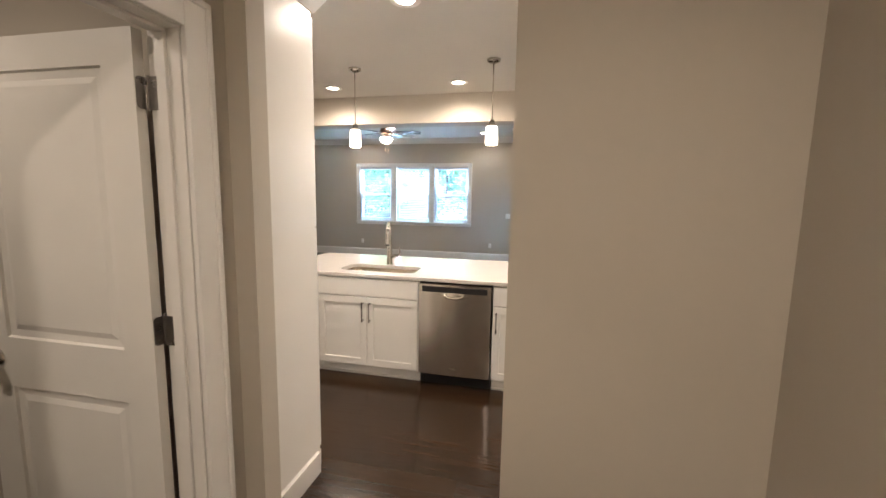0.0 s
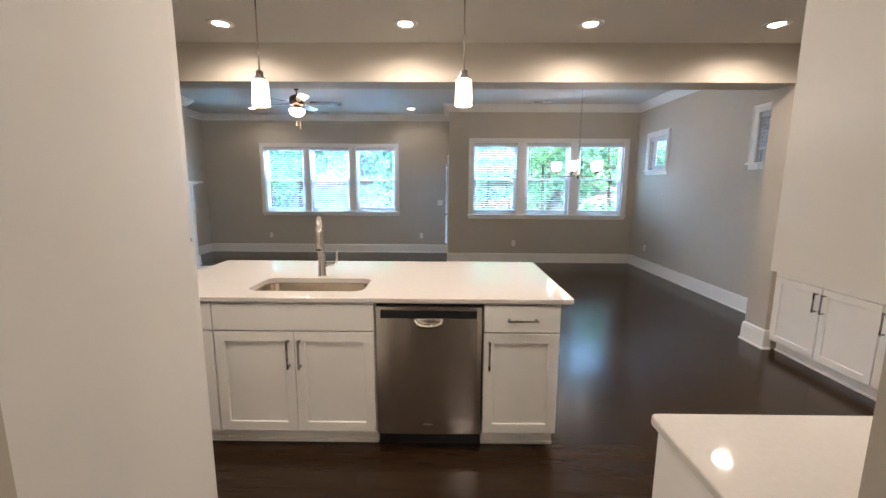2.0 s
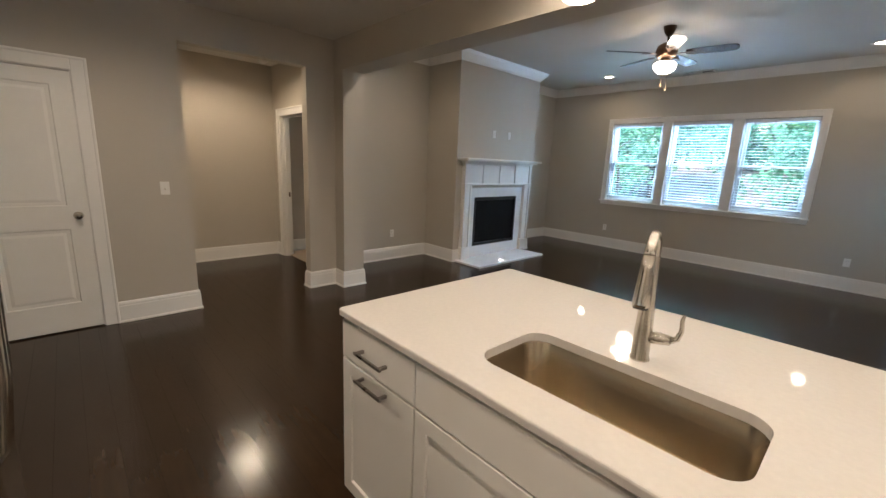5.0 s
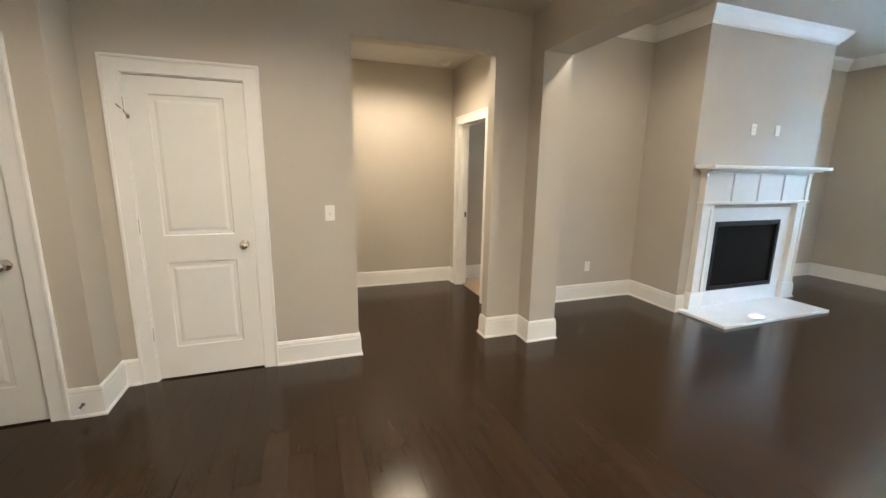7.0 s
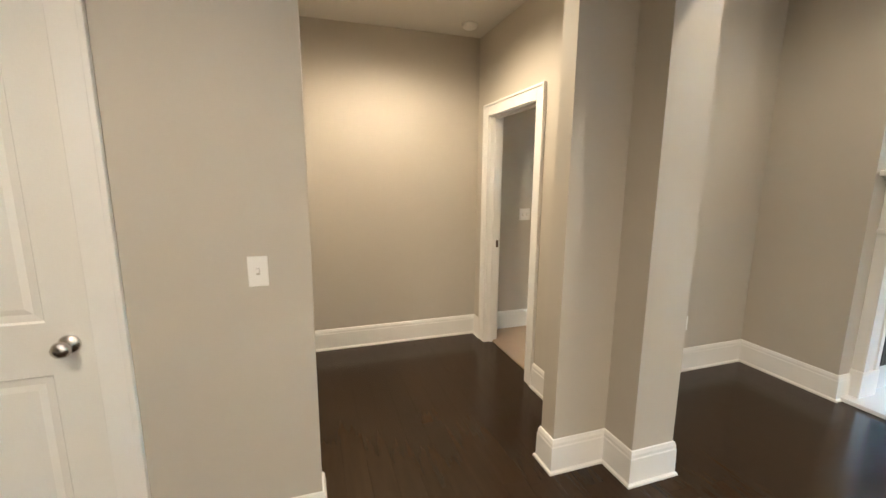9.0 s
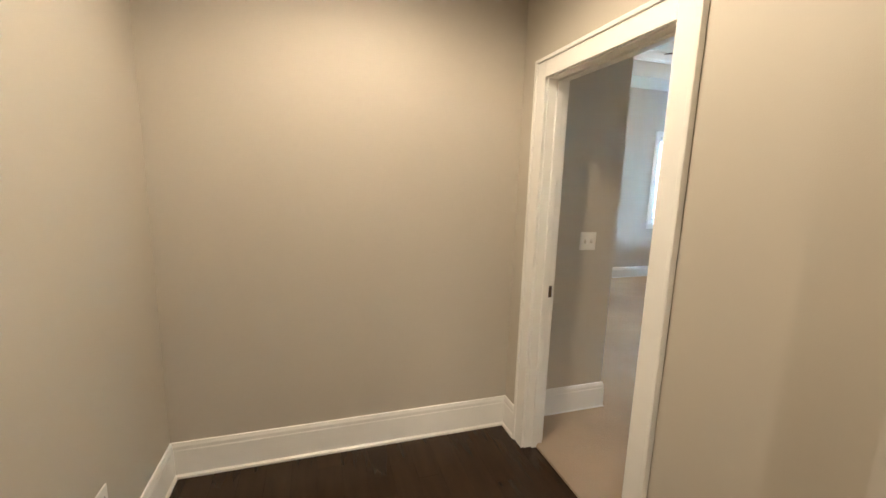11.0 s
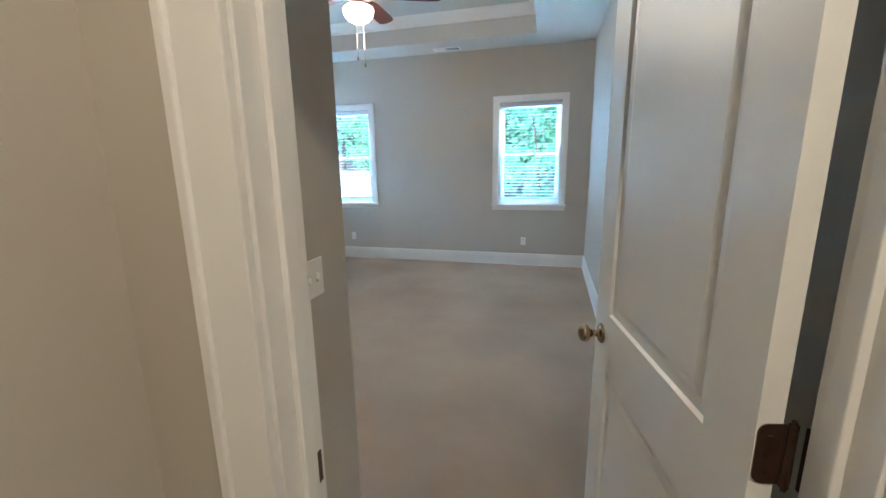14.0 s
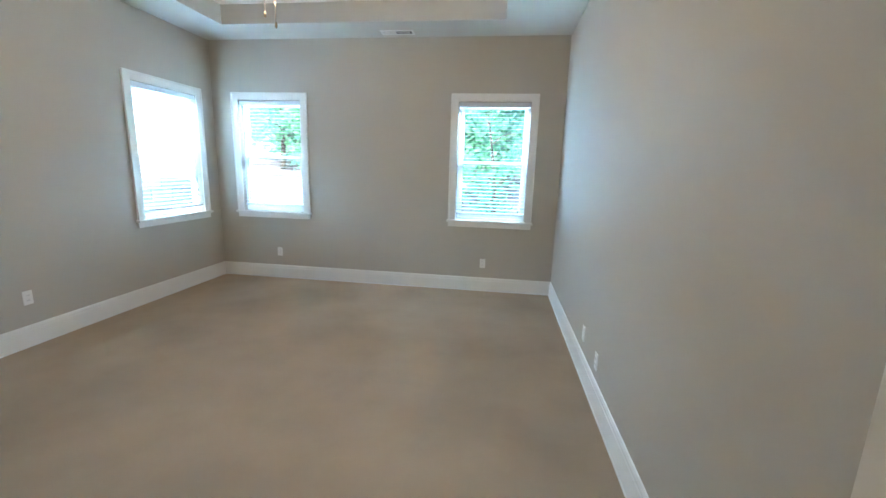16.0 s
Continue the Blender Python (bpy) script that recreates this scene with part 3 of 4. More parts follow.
# ---------------------------------------------------------------- kitchen
def pull(parent, a, b, out=0.032, r=0.0055):
    """A squared bar pull between two points of the front, standing out toward -y."""
    a, b = Vector(a), Vector(b)
    d = (b - a).normalized()
    bm = bmesh.new()
    for p in (a + d * 0.012, b - d * 0.012):
        box(bm, (p.x - r, p.y - out, p.z - r), (p.x + r, p.y, p.z + r))
    lo = Vector([min(a[i], b[i]) for i in range(3)])
    hi = Vector([max(a[i], b[i]) for i in range(3)])
    box(bm, (lo.x - (r if d.z else 0), lo.y - out - 0.006, lo.z - (r if d.x else 0)), (hi.x + (r if d.z else 0), lo.y - out + 0.004, hi.z + (r if d.x else 0)), 0.002)
    part("handle", bm, HANDLE, parent, "dark nickel bar pull")


def shaker(bm, x0, x1, z0, z1, y=0.0, th=0.02, rail=0.057):
    """One shaker door: a frame with a recessed middle, worked from a single slab."""
    loops = []
    for ins, yy in ((0, y), (0, y - th + 0.002), (0.002, y - th), (rail - 0.001, y - th), (rail + 0.001, y - th + 0.002), (rail + 0.002, y - th + 0.010)):
        loops.append([bm.verts.new((x, yy, z)) for x, z in ((x0 + ins, z0 + ins), (x1 - ins, z0 + ins), (x1 - ins, z1 - ins), (x0 + ins, z1 - ins))])
    for a, c in zip(loops, loops[1:]):
        for i in range(4):
            bm.faces.new((a[i], a[(i + 1) % 4], c[(i + 1) % 4], c[i]))
    bm.faces.new(loops[0]), bm.faces.new(loops[-1])


def base_unit(at, w, style, label, depth=0.60, h=0.885, toe=0.10):
    """A base cabinet, front at y=0 facing -y, from x=0 to w."""
    ob = empty("base_cabinet", label, "cabinet", at, "kitchen base cabinets")
    if style == "sink":
        boxes("body", [((0, 0.002, toe), (w, depth, 0.66)), ((0, 0.002, 0.66), (0.018, depth, h)), ((w - 0.018, 0.002, 0.66), (w, depth, h)), ((0.018, 0.002, 0.66), (w - 0.018, 0.03, h)), ((0.018, depth - 0.02, 0.66), (w - 0.018, depth, h))], CAB, ob)
    else:
        boxes("body", [((0, 0.002, toe), (w, depth, h))], CAB, ob)
    boxes("toe_kick", [((0, 0.06, 0), (w, 0.08, toe)), ((0, 0.045, 0), (w, 0.06, 0.014))], CAB, ob, "recessed white toe kick")
    g, dz = 0.003, h - 0.012
    split = dz - 0.155
    if style != "doors":
        n = 1
        dr = boxes("drawer_front", [((g, -0.02, split + 0.004), (w - g, 0.0, dz))], CAB, ob, "", 0.002)
        if style != "sink":
            pull(dr, (w / 2 - 0.085, -0.02, (split + dz) / 2), (w / 2 + 0.085, -0.02, (split + dz) / 2))
    top = split - 0.004 if style != "doors" else dz
    two = style in ("sink", "two", "doors")
    for k in range(2 if two else 1):
        x0, x1 = (g, w - g) if not two else ((g, w / 2 - g / 2) if k == 0 else (w / 2 + g / 2, w - g))
        bm = bmesh.new()
        shaker(bm, x0, x1, toe + 0.012, top)
        dd = part("cabinet_door", bm, CAB, ob)
        if style == "trash":
            pull(dd, (w / 2 - 0.085, -0.02, top - 0.03), (w / 2 + 0.085, -0.02, top - 0.03))
        else:
            hx = (x1 - 0.03) if (two and k == 0) or style == "hinge_right" else x0 + 0.03
            pull(dd, (hx, -0.02, top - 0.21), (hx, -0.02, top - 0.04))
    return ob


def wall_unit(at, w, n, label, depth=0.33, z0=1.37, z1=2.47):
    ob = empty("wall_cabinet", label, "cabinet", at, "kitchen wall cabinets")
    boxes("body", [((0, 0.002, z0), (w, depth, z1))], CAB, ob)
    for k in range(n):
        bm = bmesh.new()
        x0, x1 = k * w / n + 0.003, (k + 1) * w / n - 0.003
        shaker(bm, x0, x1, z0 + 0.004, z1 - 0.01)
        dd = part("cabinet_door", bm, CAB, ob)
        hx = x1 - 0.03 if k == 0 and n > 1 else x0 + 0.03
        pull(dd, (hx, -0.02, z0 + 0.05), (hx, -0.02, z0 + 0.21))
    return ob


FY = 3.305
base_unit(pose(-2.485, FY, 0), 0.458, "trash", "white shaker island cabinet with drawer and pull-out bin")
base_unit(pose(-2.025, FY, 0), 0.905, "sink", "white shaker sink base cabinet with two doors")
base_unit(pose(-0.512, FY, 0), 0.425, "one", "white shaker island end cabinet with drawer and door")
boxes_back = boxes("island_back_panel", [((-2.485, 3.93, 0.0), (-0.087, 3.95, 0.885))], CAB)
tagged(boxes_back, "white painted island back panel under the overhang", "panel")


def rounded(x0, x1, y0, y1, r, n=8):
    pts = []
    for cx, cy, a in ((x1 - r, y1 - r, 0), (x0 + r, y1 - r, 90), (x0 + r, y0 + r, 180), (x1 - r, y0 + r, 270)):
        for i in range(n + 1):
            t = radians(a + 90 * i / n)
            pts.append((cx + r * math.cos(t), cy + r * math.sin(t)))
    return pts


def slab(name, outer, z0, z1, hole=None, edge=0.006):
    bm = bmesh.new()
    mx, my = sum(p[0] for p in outer) / len(outer), sum(p[1] for p in outer) / len(outer)

    def shrink(pts, e):
        k = len(pts)
        out = []
        for i, p in enumerate(pts):
            a, b = Vector(pts[i - 1]), Vector(pts[(i + 1) % k])
            d = (b - a).normalized()
            out.append((p[0] - d.y * e, p[1] + d.x * e))
        return out
    rings = [[bm.verts.new((x, y, z)) for x, y in shrink(outer, e)] for e, z in ((edge, z0), (0, z0 + edge), (0, z1 - edge), (edge * 0.3, z1 - edge * 0.3), (edge, z1))]
    if hole:
        rings += [[bm.verts.new((x, y, z)) for x, y in hole] for z in (z1, z0)]
        rings.append(rings[0])
    for a, b in zip(rings, rings[1:]):
        k = len(a)
        for i in range(k):
            bm.faces.new((a[i], a[(i + 1) % k], b[(i + 1) % k], b[i]))
    if not hole:
        bm.faces.new(rings[0]), bm.faces.new(rings[-1])
    return link(name, bm, QUARTZ)


hole = rounded(-1.895, -1.208, 3.412, 3.735, 0.07)
tagged(slab("island_countertop", rounded(-2.508, -0.018, 3.275, 4.36, 0.025), 0.885, 0.915, hole), "polished white quartz island countertop with sink cutout", "countertop")

# undermount sink
sink = empty("kitchen_sink", "undermount stainless steel single bowl kitchen sink", "sink", pose(-1.552, 3.573, 0.69))
bm = bmesh.new()
rings = []
for e, z in ((-0.02, 0.193), (-0.006, 0.193), (-0.004, 0.19), (0.004, 0.03), (0.012, 0.012), (0.035, 0.0)):
    rings.append([bm.verts.new((x + 1.552, y - 3.573, z)) for x, y in rounded(-1.895 + e, -1.208 - e, 3.412 + e, 3.735 - e, max(0.03, 0.07 - e * 0.5))])
for a, b in zip(rings, rings[1:]):
    for i in range(len(a)):
        bm.faces.new((a[i], a[(i + 1) % len(a)], b[(i + 1) % len(a)], b[i]))
bm.faces.new(rings[-1])
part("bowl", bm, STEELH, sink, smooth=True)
bm = bmesh.new()
lathe(bm, ((0, 0.003), (0.03, 0.002), (0.034, 0.006), (0.045, 0.006), (0.047, 0.001)), 24, (0.02, 0.06, 0))
part("drain", bm, NICKEL, sink, "round strainer drain", smooth=True)

# faucet
fa = empty("kitchen_faucet", "brushed nickel pull-down kitchen faucet with side lever", "faucet", pose(-1.564, 3.812, 0.915, 0, 0, 9))
bm = bmesh.new()
lathe(bm, ((0, 0), (0.030, 0), (0.030, 0.004), (0.026, 0.012), (0.0255, 0.10), (0.021, 0.20), (0.0165, 0.29), (0.015, 0.33)), 20)
part("body", bm, NICKEL, fa, smooth=True)
bm = bmesh.new()
arc = [(0, -0.043 + 0.043 * math.cos(radians(a)), 0.33 + 0.068 * math.sin(radians(a))) for a in range(0, 171, 17)]
tube(bm, [(0, 0, 0.31)] + arc, 0.0145, 14)
part("spout", bm, NICKEL, fa, smooth=True)
bm = bmesh.new()
tube(bm, [(0, -0.085, 0.345), (0, -0.089, 0.30), (0, -0.094, 0.25), (0, -0.098, 0.205), (0, -0.0995, 0.195)], (0.0165, 0.019, 0.022, 0.0245, 0.022), 16)
part("spray_head", bm, NICKEL, fa, "pull-down spray head", smooth=True)
bm = bmesh.new()
tube(bm, [(0, -0.0992, 0.2), (0, -0.1005, 0.19)], 0.0205, 16)
part("nozzle", bm, BLACK, fa)
bm = bmesh.new()
tube(bm, [(0.015, 0, 0.075), (0.045, 0, 0.08), (0.075, 0, 0.082)], (0.017, 0.019, 0.015), 14)
tube(bm, [(0.07, 0, 0.082), (0.092, 0, 0.092), (0.10, 0, 0.12), (0.097, 0.0, 0.15), (0.101, 0, 0.17)], (0.013, 0.009, 0.007, 0.006, 0.004), 10)
part("lever", bm, NICKEL, fa, smooth=True)

# dishwasher
dw = empty("dishwasher", "stainless steel dishwasher with black control strip", "dishwasher", pose(-1.116, FY, 0))
boxes("body", [((0.004, 0.005, 0.10), (0.596, 0.58, 0.875))], BLACK, dw)
bm = bmesh.new()
n = 24
prof = [(0.008 + 0.584 * i / n, -0.035 - 0.006 * math.sin(math.pi * i / n) ** 0.5) for i in range(n + 1)]
a = [bm.verts.new((x, y, 0.115)) for x, y in prof] + [bm.verts.new((0.592, 0.004, 0.115)), bm.verts.new((0.008, 0.004, 0.115))]
b = [bm.verts.new((v.co.x, v.co.y, 0.868)) for v in a]
for i in range(len(a)):
    bm.faces.new((a[i], a[(i + 1) % len(a)], b[(i + 1) % len(a)], b[i]))
bm.faces.new(a), bm.faces.new(b)
dd = part("door_panel", bm, STEEL, dw)
boxes("control_strip", [((0.035, -0.0445, 0.805), (0.562, -0.03, 0.852))], BLACK, dd, "glossy black control strip", 0.002)
bm = bmesh.new()
tube(bm, [(0.225, -0.043, 0.80), (0.235, -0.05, 0.775), (0.265, -0.056, 0.765), (0.30, -0.058, 0.763), (0.335, -0.056, 0.765), (0.365, -0.05, 0.775), (0.375, -0.043, 0.80)], 0.010, 10)
box(bm, (0.23, -0.046, 0.768), (0.37, -0.040, 0.806), 0.002)
part("pocket_handle", bm, NICKEL, dd, "chrome pocket handle", smooth=True)
bm = bmesh.new()
lathe(bm, ((0, 0.003), (0.013, 0.003), (0.0145, 0)), 20)
bmesh.ops.transform(bm, matrix=Matrix.Rotation(radians(90), 4, "X"), verts=bm.verts)
part("badge", bm, NICKEL, dd, "small round badge", pose(0.51, -0.039, 0.23))
boxes("badge_bar", [((0.27, -0.0425, 0.172), (0.32, -0.040, 0.178))], HANDLE, dd)
boxes("toe_panel", [((0.004, 0.045, 0.0), (0.596, 0.06, 0.105))], BLACK, dw, "black toe panel")

# run along the right wall
RX = 2.345
for k in range(5):
    base_unit(pose(RX, 4.80 - 0.46 * k, 0, 0, 0, -90), 0.458, "hinge_right" if k == 0 else "one", "white shaker base cabinet under the side counter")
boxes("filler", [((RX + 0.001, 4.802, 0.10), (RX + 0.02, 4.829, 0.885))], CAB, None)
tagged(bpy.data.objects["filler"], "white cabinet filler strip beside the column", "cabinet")
tagged(slab("side_countertop", [(2.953, 2.50), (2.953, 4.826), (2.312, 4.826), (2.312, 2.50)], 0.885, 0.915, None, 0.004), "white quartz countertop along the side wall", "countertop")
for k in range(3):
    wall_unit(pose(2.625, 4.815 - 0.76 * k, 0, 0, 0, -90), 0.757, 2, "white shaker wall cabinet above the tiled backsplash")
sweep("cabinet_crown", ((0, 2.47), (0.01, 2.47), (0.04, 2.53), (0.05, 2.55), (0, 2.55)), [(2.61, 2.54), (2.61, 4.82)], CAB, "white crown on top of the wall cabinets", "moulding")

# counter beside the way in
for k in range(3):
    base_unit(pose(-0.135 + 0.46 * (k + 1), 2.14, 0, 0, 0, 180), 0.458, "one", "white shaker base cabinet beside the kitchen entry")
boxes("end_panel", [((-0.153, 1.533, 0.0), (-0.137, 2.14, 0.884))], CAB)
tagged(bpy.data.objects["end_panel"], "white painted cabinet end panel", "panel")
tagged(slab("entry_countertop", rounded(-0.165, 1.25, 1.533, 2.172, 0.02, 4), 0.885, 0.915), "white quartz countertop beside the kitchen entry", "countertop")
for k in range(2):
    wall_unit(pose(-0.13 + 0.6 * (k + 1), 1.865, 0, 0, 0, 180), 0.597, 2, "white shaker wall cabinet beside the kitchen entry")

# tall pantry cabinet and fridge
tc = empty("tall_cabinet", "tall white pantry cabinet with crown and base", "cabinet", pose(-1.37, 2.154, 0, 0, 0, 180))
boxes("body", [((0, 0.0, 0.02), (0.90, 0.61, 2.47))], CAB, tc, bevel=0.002)
boxes("side_panel", [((-0.018, 0.03, 0.13), (-0.001, 0.608, 2.46))], CAB, tc, "", 0.002)
for k in range(2):
    for z0, z1 in ((0.12, 1.38), (1.39, 2.45)):
        bm = bmesh.new()
        shaker(bm, 0.003 + 0.449 * k, 0.447 + 0.449 * k, z0, z1, -0.001)
        dd = part("cabinet_door", bm, CAB, tc)
        pull(dd, (0.42 + 0.06 * k, -0.021, 1.15 if z0 < 1 else 1.43), (0.42 + 0.06 * k, -0.021, 1.32 if z0 < 1 else 1.60))
part("base_trim", box(box(bmesh.new(), (-0.034, 0.05, 0), (-0.001, 0.60, 0.125), 0.003), (-0.001, -0.012, 0), (0.90, -0.001, 0.10), 0.003), CAB, tc)
bm = bmesh.new()
prof = ((0.0, 2.47), (0.012, 2.47), (0.03, 2.50), (0.06, 2.55), (0.075, 2.56), (0.075, 2.575), (0.0, 2.575))
a = [bm.verts.new((0.9, -d, z)) for d, z in prof]
b = [bm.verts.new((-d, -d, z)) for d, z in prof]
c = [bm.verts.new((-d, 0.61, z)) for d, z in prof]
for p, q in ((a, b), (b, c)):
    for i in range(len(prof)):
        bm.faces.new((p[i], p[(i + 1) % len(prof)], q[(i + 1) % len(prof)], q[i]))
bm.faces.new(a), bm.faces.new(c)
part("crown_trim", bm, CAB, tc)

fr = empty("refrigerator", "stainless steel side-by-side refrigerator with ice dispenser", "refrigerator", pose(-2.40, 2.215, 0, 0, 0, 180))
boxes("body", [((0.01, 0, 0.03), (0.90, 0.70, 1.75))], BLACK, fr, bevel=0.004)
for x0, x1 in ((0.012, 0.505), (0.511, 0.898)):
    boxes("fridge_door", [((x0, -0.07, 0.08), (x1, -0.004, 1.76))], STEEL, fr, "", 0.012)
for x in (0.47, 0.545):
    bm = bmesh.new()
    tube(bm, [(x, -0.07, 0.50), (x, -0.10, 0.54), (x, -0.125, 0.78), (x, -0.135, 1.08), (x, -0.125, 1.38), (x, -0.10, 1.62), (x, -0.07, 1.66)], 0.013, 10)
    part("handle", bm, NICKEL, fr, "long curved bar handle", smooth=True)
boxes("dispenser", [((0.13, -0.0755, 0.85), (0.37, -0.066, 1.25))], BLACK, fr, "black water and ice dispenser", 0.004)
boxes("sticker", [((0.33, -0.0775, 1.20), (0.365, -0.0757, 1.235))], YELLOW, fr, "small yellow sticker")
boxes("toe_grille", [((0.02, 0.01, 0.0), (0.89, 0.05, 0.075))], BLACK, fr)


# ---------------------------------------------------------------- pendant, cans, fans, chandelier
def pendant(x, y):
    ob = empty("pendant_light", "lit pendant lamp with frosted glass shade on a nickel rod", "lamp", pose(x, y, 0), "pendants over the island")
    part("canopy", lathe(bmesh.new(), ((0, KC - 0.03), (0.03, KC - 0.03), (0.055, KC - 0.018), (0.06, KC - 0.001), (0, KC - 0.001))), NICKEL, ob, smooth=True)
    part("rod", tube(bmesh.new(), [(0, 0, 2.20), (0, 0, KC - 0.02)], 0.005, 10), NICKEL, ob, smooth=True)
    part("socket_cap", lathe(bmesh.new(), ((0, 2.235), (0.022, 2.235), (0.024, 2.20), (0.034, 2.195), (0.036, 2.178), (0, 2.178))), NICKEL, ob, smooth=True)
    part("shade", lathe(bmesh.new(), ((0.034, 2.182), (0.046, 2.178), (0.050, 2.16), (0.054, 2.06), (0.054, 2.025), (0.050, 2.022), (0.046, 2.06), (0.042, 2.172))), SHADE, ob, "glowing frosted glass cylinder shade", smooth=True)
    part("bulb", lathe(bmesh.new(), ((0, 2.06), (0.018, 2.068), (0.026, 2.09), (0.022, 2.115), (0.012, 2.15), (0, 2.15))), LENS, ob, smooth=True)
    lamp("pendant_lamp", "POINT", (x, y, 2.0), PENDANT_W, 0.03)


pendant(-1.915, 3.83)
pendant(-0.620, 3.80)


def can(x, y, z, watts, group, color=WARM, cone=164):
    ob = empty("recessed_light", "lit round recessed ceiling light with white trim", "lamp", pose(x, y, z), group)
    part("trim_ring", lathe(bmesh.new(), ((0.053, -0.002), (0.060, -0.008), (0.092, -0.006), (0.096, -0.0005), (0.053, -0.0005)), 32), TRIM, ob, smooth=True)
    part("lens", lathe(bmesh.new(), ((0, -0.003), (0.0545, -0.003), (0.0545, -0.001), (0, -0.001)), 32), LENS, ob)
    lamp("can_lamp", "SPOT", (x, y, z - 0.02), watts, 0.06, color, cone)


for x in (-2.45, -1.045, 0.354, 1.75):
    can(x, 4.42, KC, CAN_W, "kitchen recessed lights")
# the can at x -3.85 is added out of view to brighten the pantry end
for x in (-3.85, -2.45, -1.04, 0.354, 1.75):
    can(x, 2.67, KC, CAN_W * (1.9 if x < -3 else 1.0), "kitchen recessed lights")
for x in (-4.676, -1.46):
    can(x, 9.58, LC, CAN_W * 0.4, "living room recessed lights")
# unseen can assumed by symmetry, its power raised to light the pier walls
can(-4.676, 5.60, LC, CAN_W * 1.35, "living room recessed lights")
can(-6.40, 3.97, KC, HALL_W, "hall recessed light", (1.0, 0.83, 0.61), 160)
# two unseen cans added to light the entry nook and the side room
can(-0.2, -0.7, KC, NOOK_W, "entry recessed light", WARM, 172)
can(-2.4, 0.2, KC, NOOK_W * 0.5, "side room recessed light")


def fan(x, y, ceil, zb, turn, blade_mat, label, watts, chain=0.16):
    ob = empty("ceiling_fan", label, "fan", pose(x, y, 0, 0, 0, turn))
    part("canopy", lathe(bmesh.new(), ((0, ceil - 0.10), (0.025, ceil - 0.10), (0.05, ceil - 0.06), (0.068, ceil - 0.001), (0, ceil - 0.001))), BRONZE, ob, smooth=True)
    part("downrod", tube(bmesh.new(), [(0, 0, zb + 0.08), (0, 0, ceil - 0.08)], 0.012, 10), BRONZE, ob, smooth=True)
    part("motor", lathe(bmesh.new(), ((0, zb + 0.12), (0.05, zb + 0.115), (0.10, zb + 0.08), (0.115, zb + 0.03), (0.105, zb - 0.02), (0.06, zb - 0.05), (0, zb - 0.05))), BRONZE, ob, smooth=True)
    for k in range(5):
        turnk = pose(0, 0, 0, 0, 0, 72 * k)
        bm = bmesh.new()
        pts = [(0.19, -0.045), (0.25, -0.06), (0.55, -0.070), (0.63, -0.066), (0.66, -0.04), (0.665, 0.0), (0.66, 0.04), (0.63, 0.066), (0.55, 0.070), (0.25, 0.06), (0.19, 0.045)]
        a = [bm.verts.new((px, py, zb + 0.006 - py * 0.21)) for px, py in pts]
        b = [bm.verts.new((px, py, zb - py * 0.21)) for px, py in pts]
        bm.faces.new(a), bm.faces.new(b)
        for i in range(len(a)):
            bm.faces.new((a[i], a[(i + 1) % len(a)], b[(i + 1) % len(a)], b[i]))
        bl = part("blade", bm, blade_mat, ob, "", turnk)
        part("blade_arm", box(box(bmesh.new(), (0.09, -0.014, zb - 0.006), (0.24, 0.014, zb - 0.0), 0.002), (0.19, -0.035, zb - 0.004), (0.26, 0.035, zb - 0.001)), BRONZE, ob, "", turnk)
    part("light_fitter", lathe(bmesh.new(), ((0, zb - 0.05), (0.045, zb - 0.05), (0.05, zb - 0.075), (0.085, zb - 0.085), (0.09, zb - 0.095), (0, zb - 0.095))), BRONZE, ob, smooth=True)
    part("glass_bowl", lathe(bmesh.new(), ((0.10, zb - 0.09), (0.118, zb - 0.11), (0.112, zb - 0.145), (0.085, zb - 0.18), (0.045, zb - 0.20), (0, zb - 0.206))), BOWL, ob, "glowing frosted glass bowl", smooth=True)
    for dx, ln in ((0.03, chain), (-0.025, chain - 0.05)):
        bm = bmesh.new()
        tube(bm, [(dx, 0.05, zb - 0.19), (dx, 0.05, zb - 0.20 - ln)], 0.0016, 6)
        lathe(bm, ((0, 0.02), (0.006, 0.015), (0.008, 0.0), (0.005, -0.012), (0, -0.014)), 8, (dx, 0.05, zb - 0.21 - ln))
        part("pull_chain", bm, BRASS, ob, "thin pull chain with fob")
    lamp("fan_lamp", "POINT", (x, y, zb - 0.30), watts, 0.10, (1.0, 0.86, 0.68))
    for k in range(3):
        a = radians(turn + 30 + 120 * k)
        lamp("fan_up_lamp", "POINT", (x + 0.15 * math.cos(a), y + 0.15 * math.sin(a), zb - 0.10), watts * 0.22, 0.03, (1.0, 0.86, 0.68))


fan(-3.04, 7.58, LC, 2.77, 12, BLADEG, "dark ceiling fan with five blades and a lit glass bowl", FAN_W)
fan(-8.22, 7.55, TZ, 2.79, 20, BLADE, "ceiling fan with mahogany blades and a lit glass bowl", BED_W, 0.29)

ch = empty("chandelier", "brushed nickel chandelier with five lit frosted glass shades", "lamp", pose(1.18, 7.10, 0, 0, 0, 20))
part("canopy", lathe(bmesh.new(), ((0, LC - 0.03), (0.03, LC - 0.03), (0.06, LC - 0.012), (0.065, LC - 0.001), (0, LC - 0.001))), NICKEL, ch, smooth=True)
for k in range(26):
    z = LC - 0.04 - k * 0.036
    bm = bmesh.new()
    ring = [(0.008 * math.cos(radians(a)), 0, z - 0.018 + 0.022 * math.sin(radians(a))) for a in range(0, 361, 45)]
    tube(bm, ring, 0.002, 5)
    part("chain_link", bm, NICKEL, ch, "", pose(0, 0, 0, 0, 0, 90 * (k % 2)))
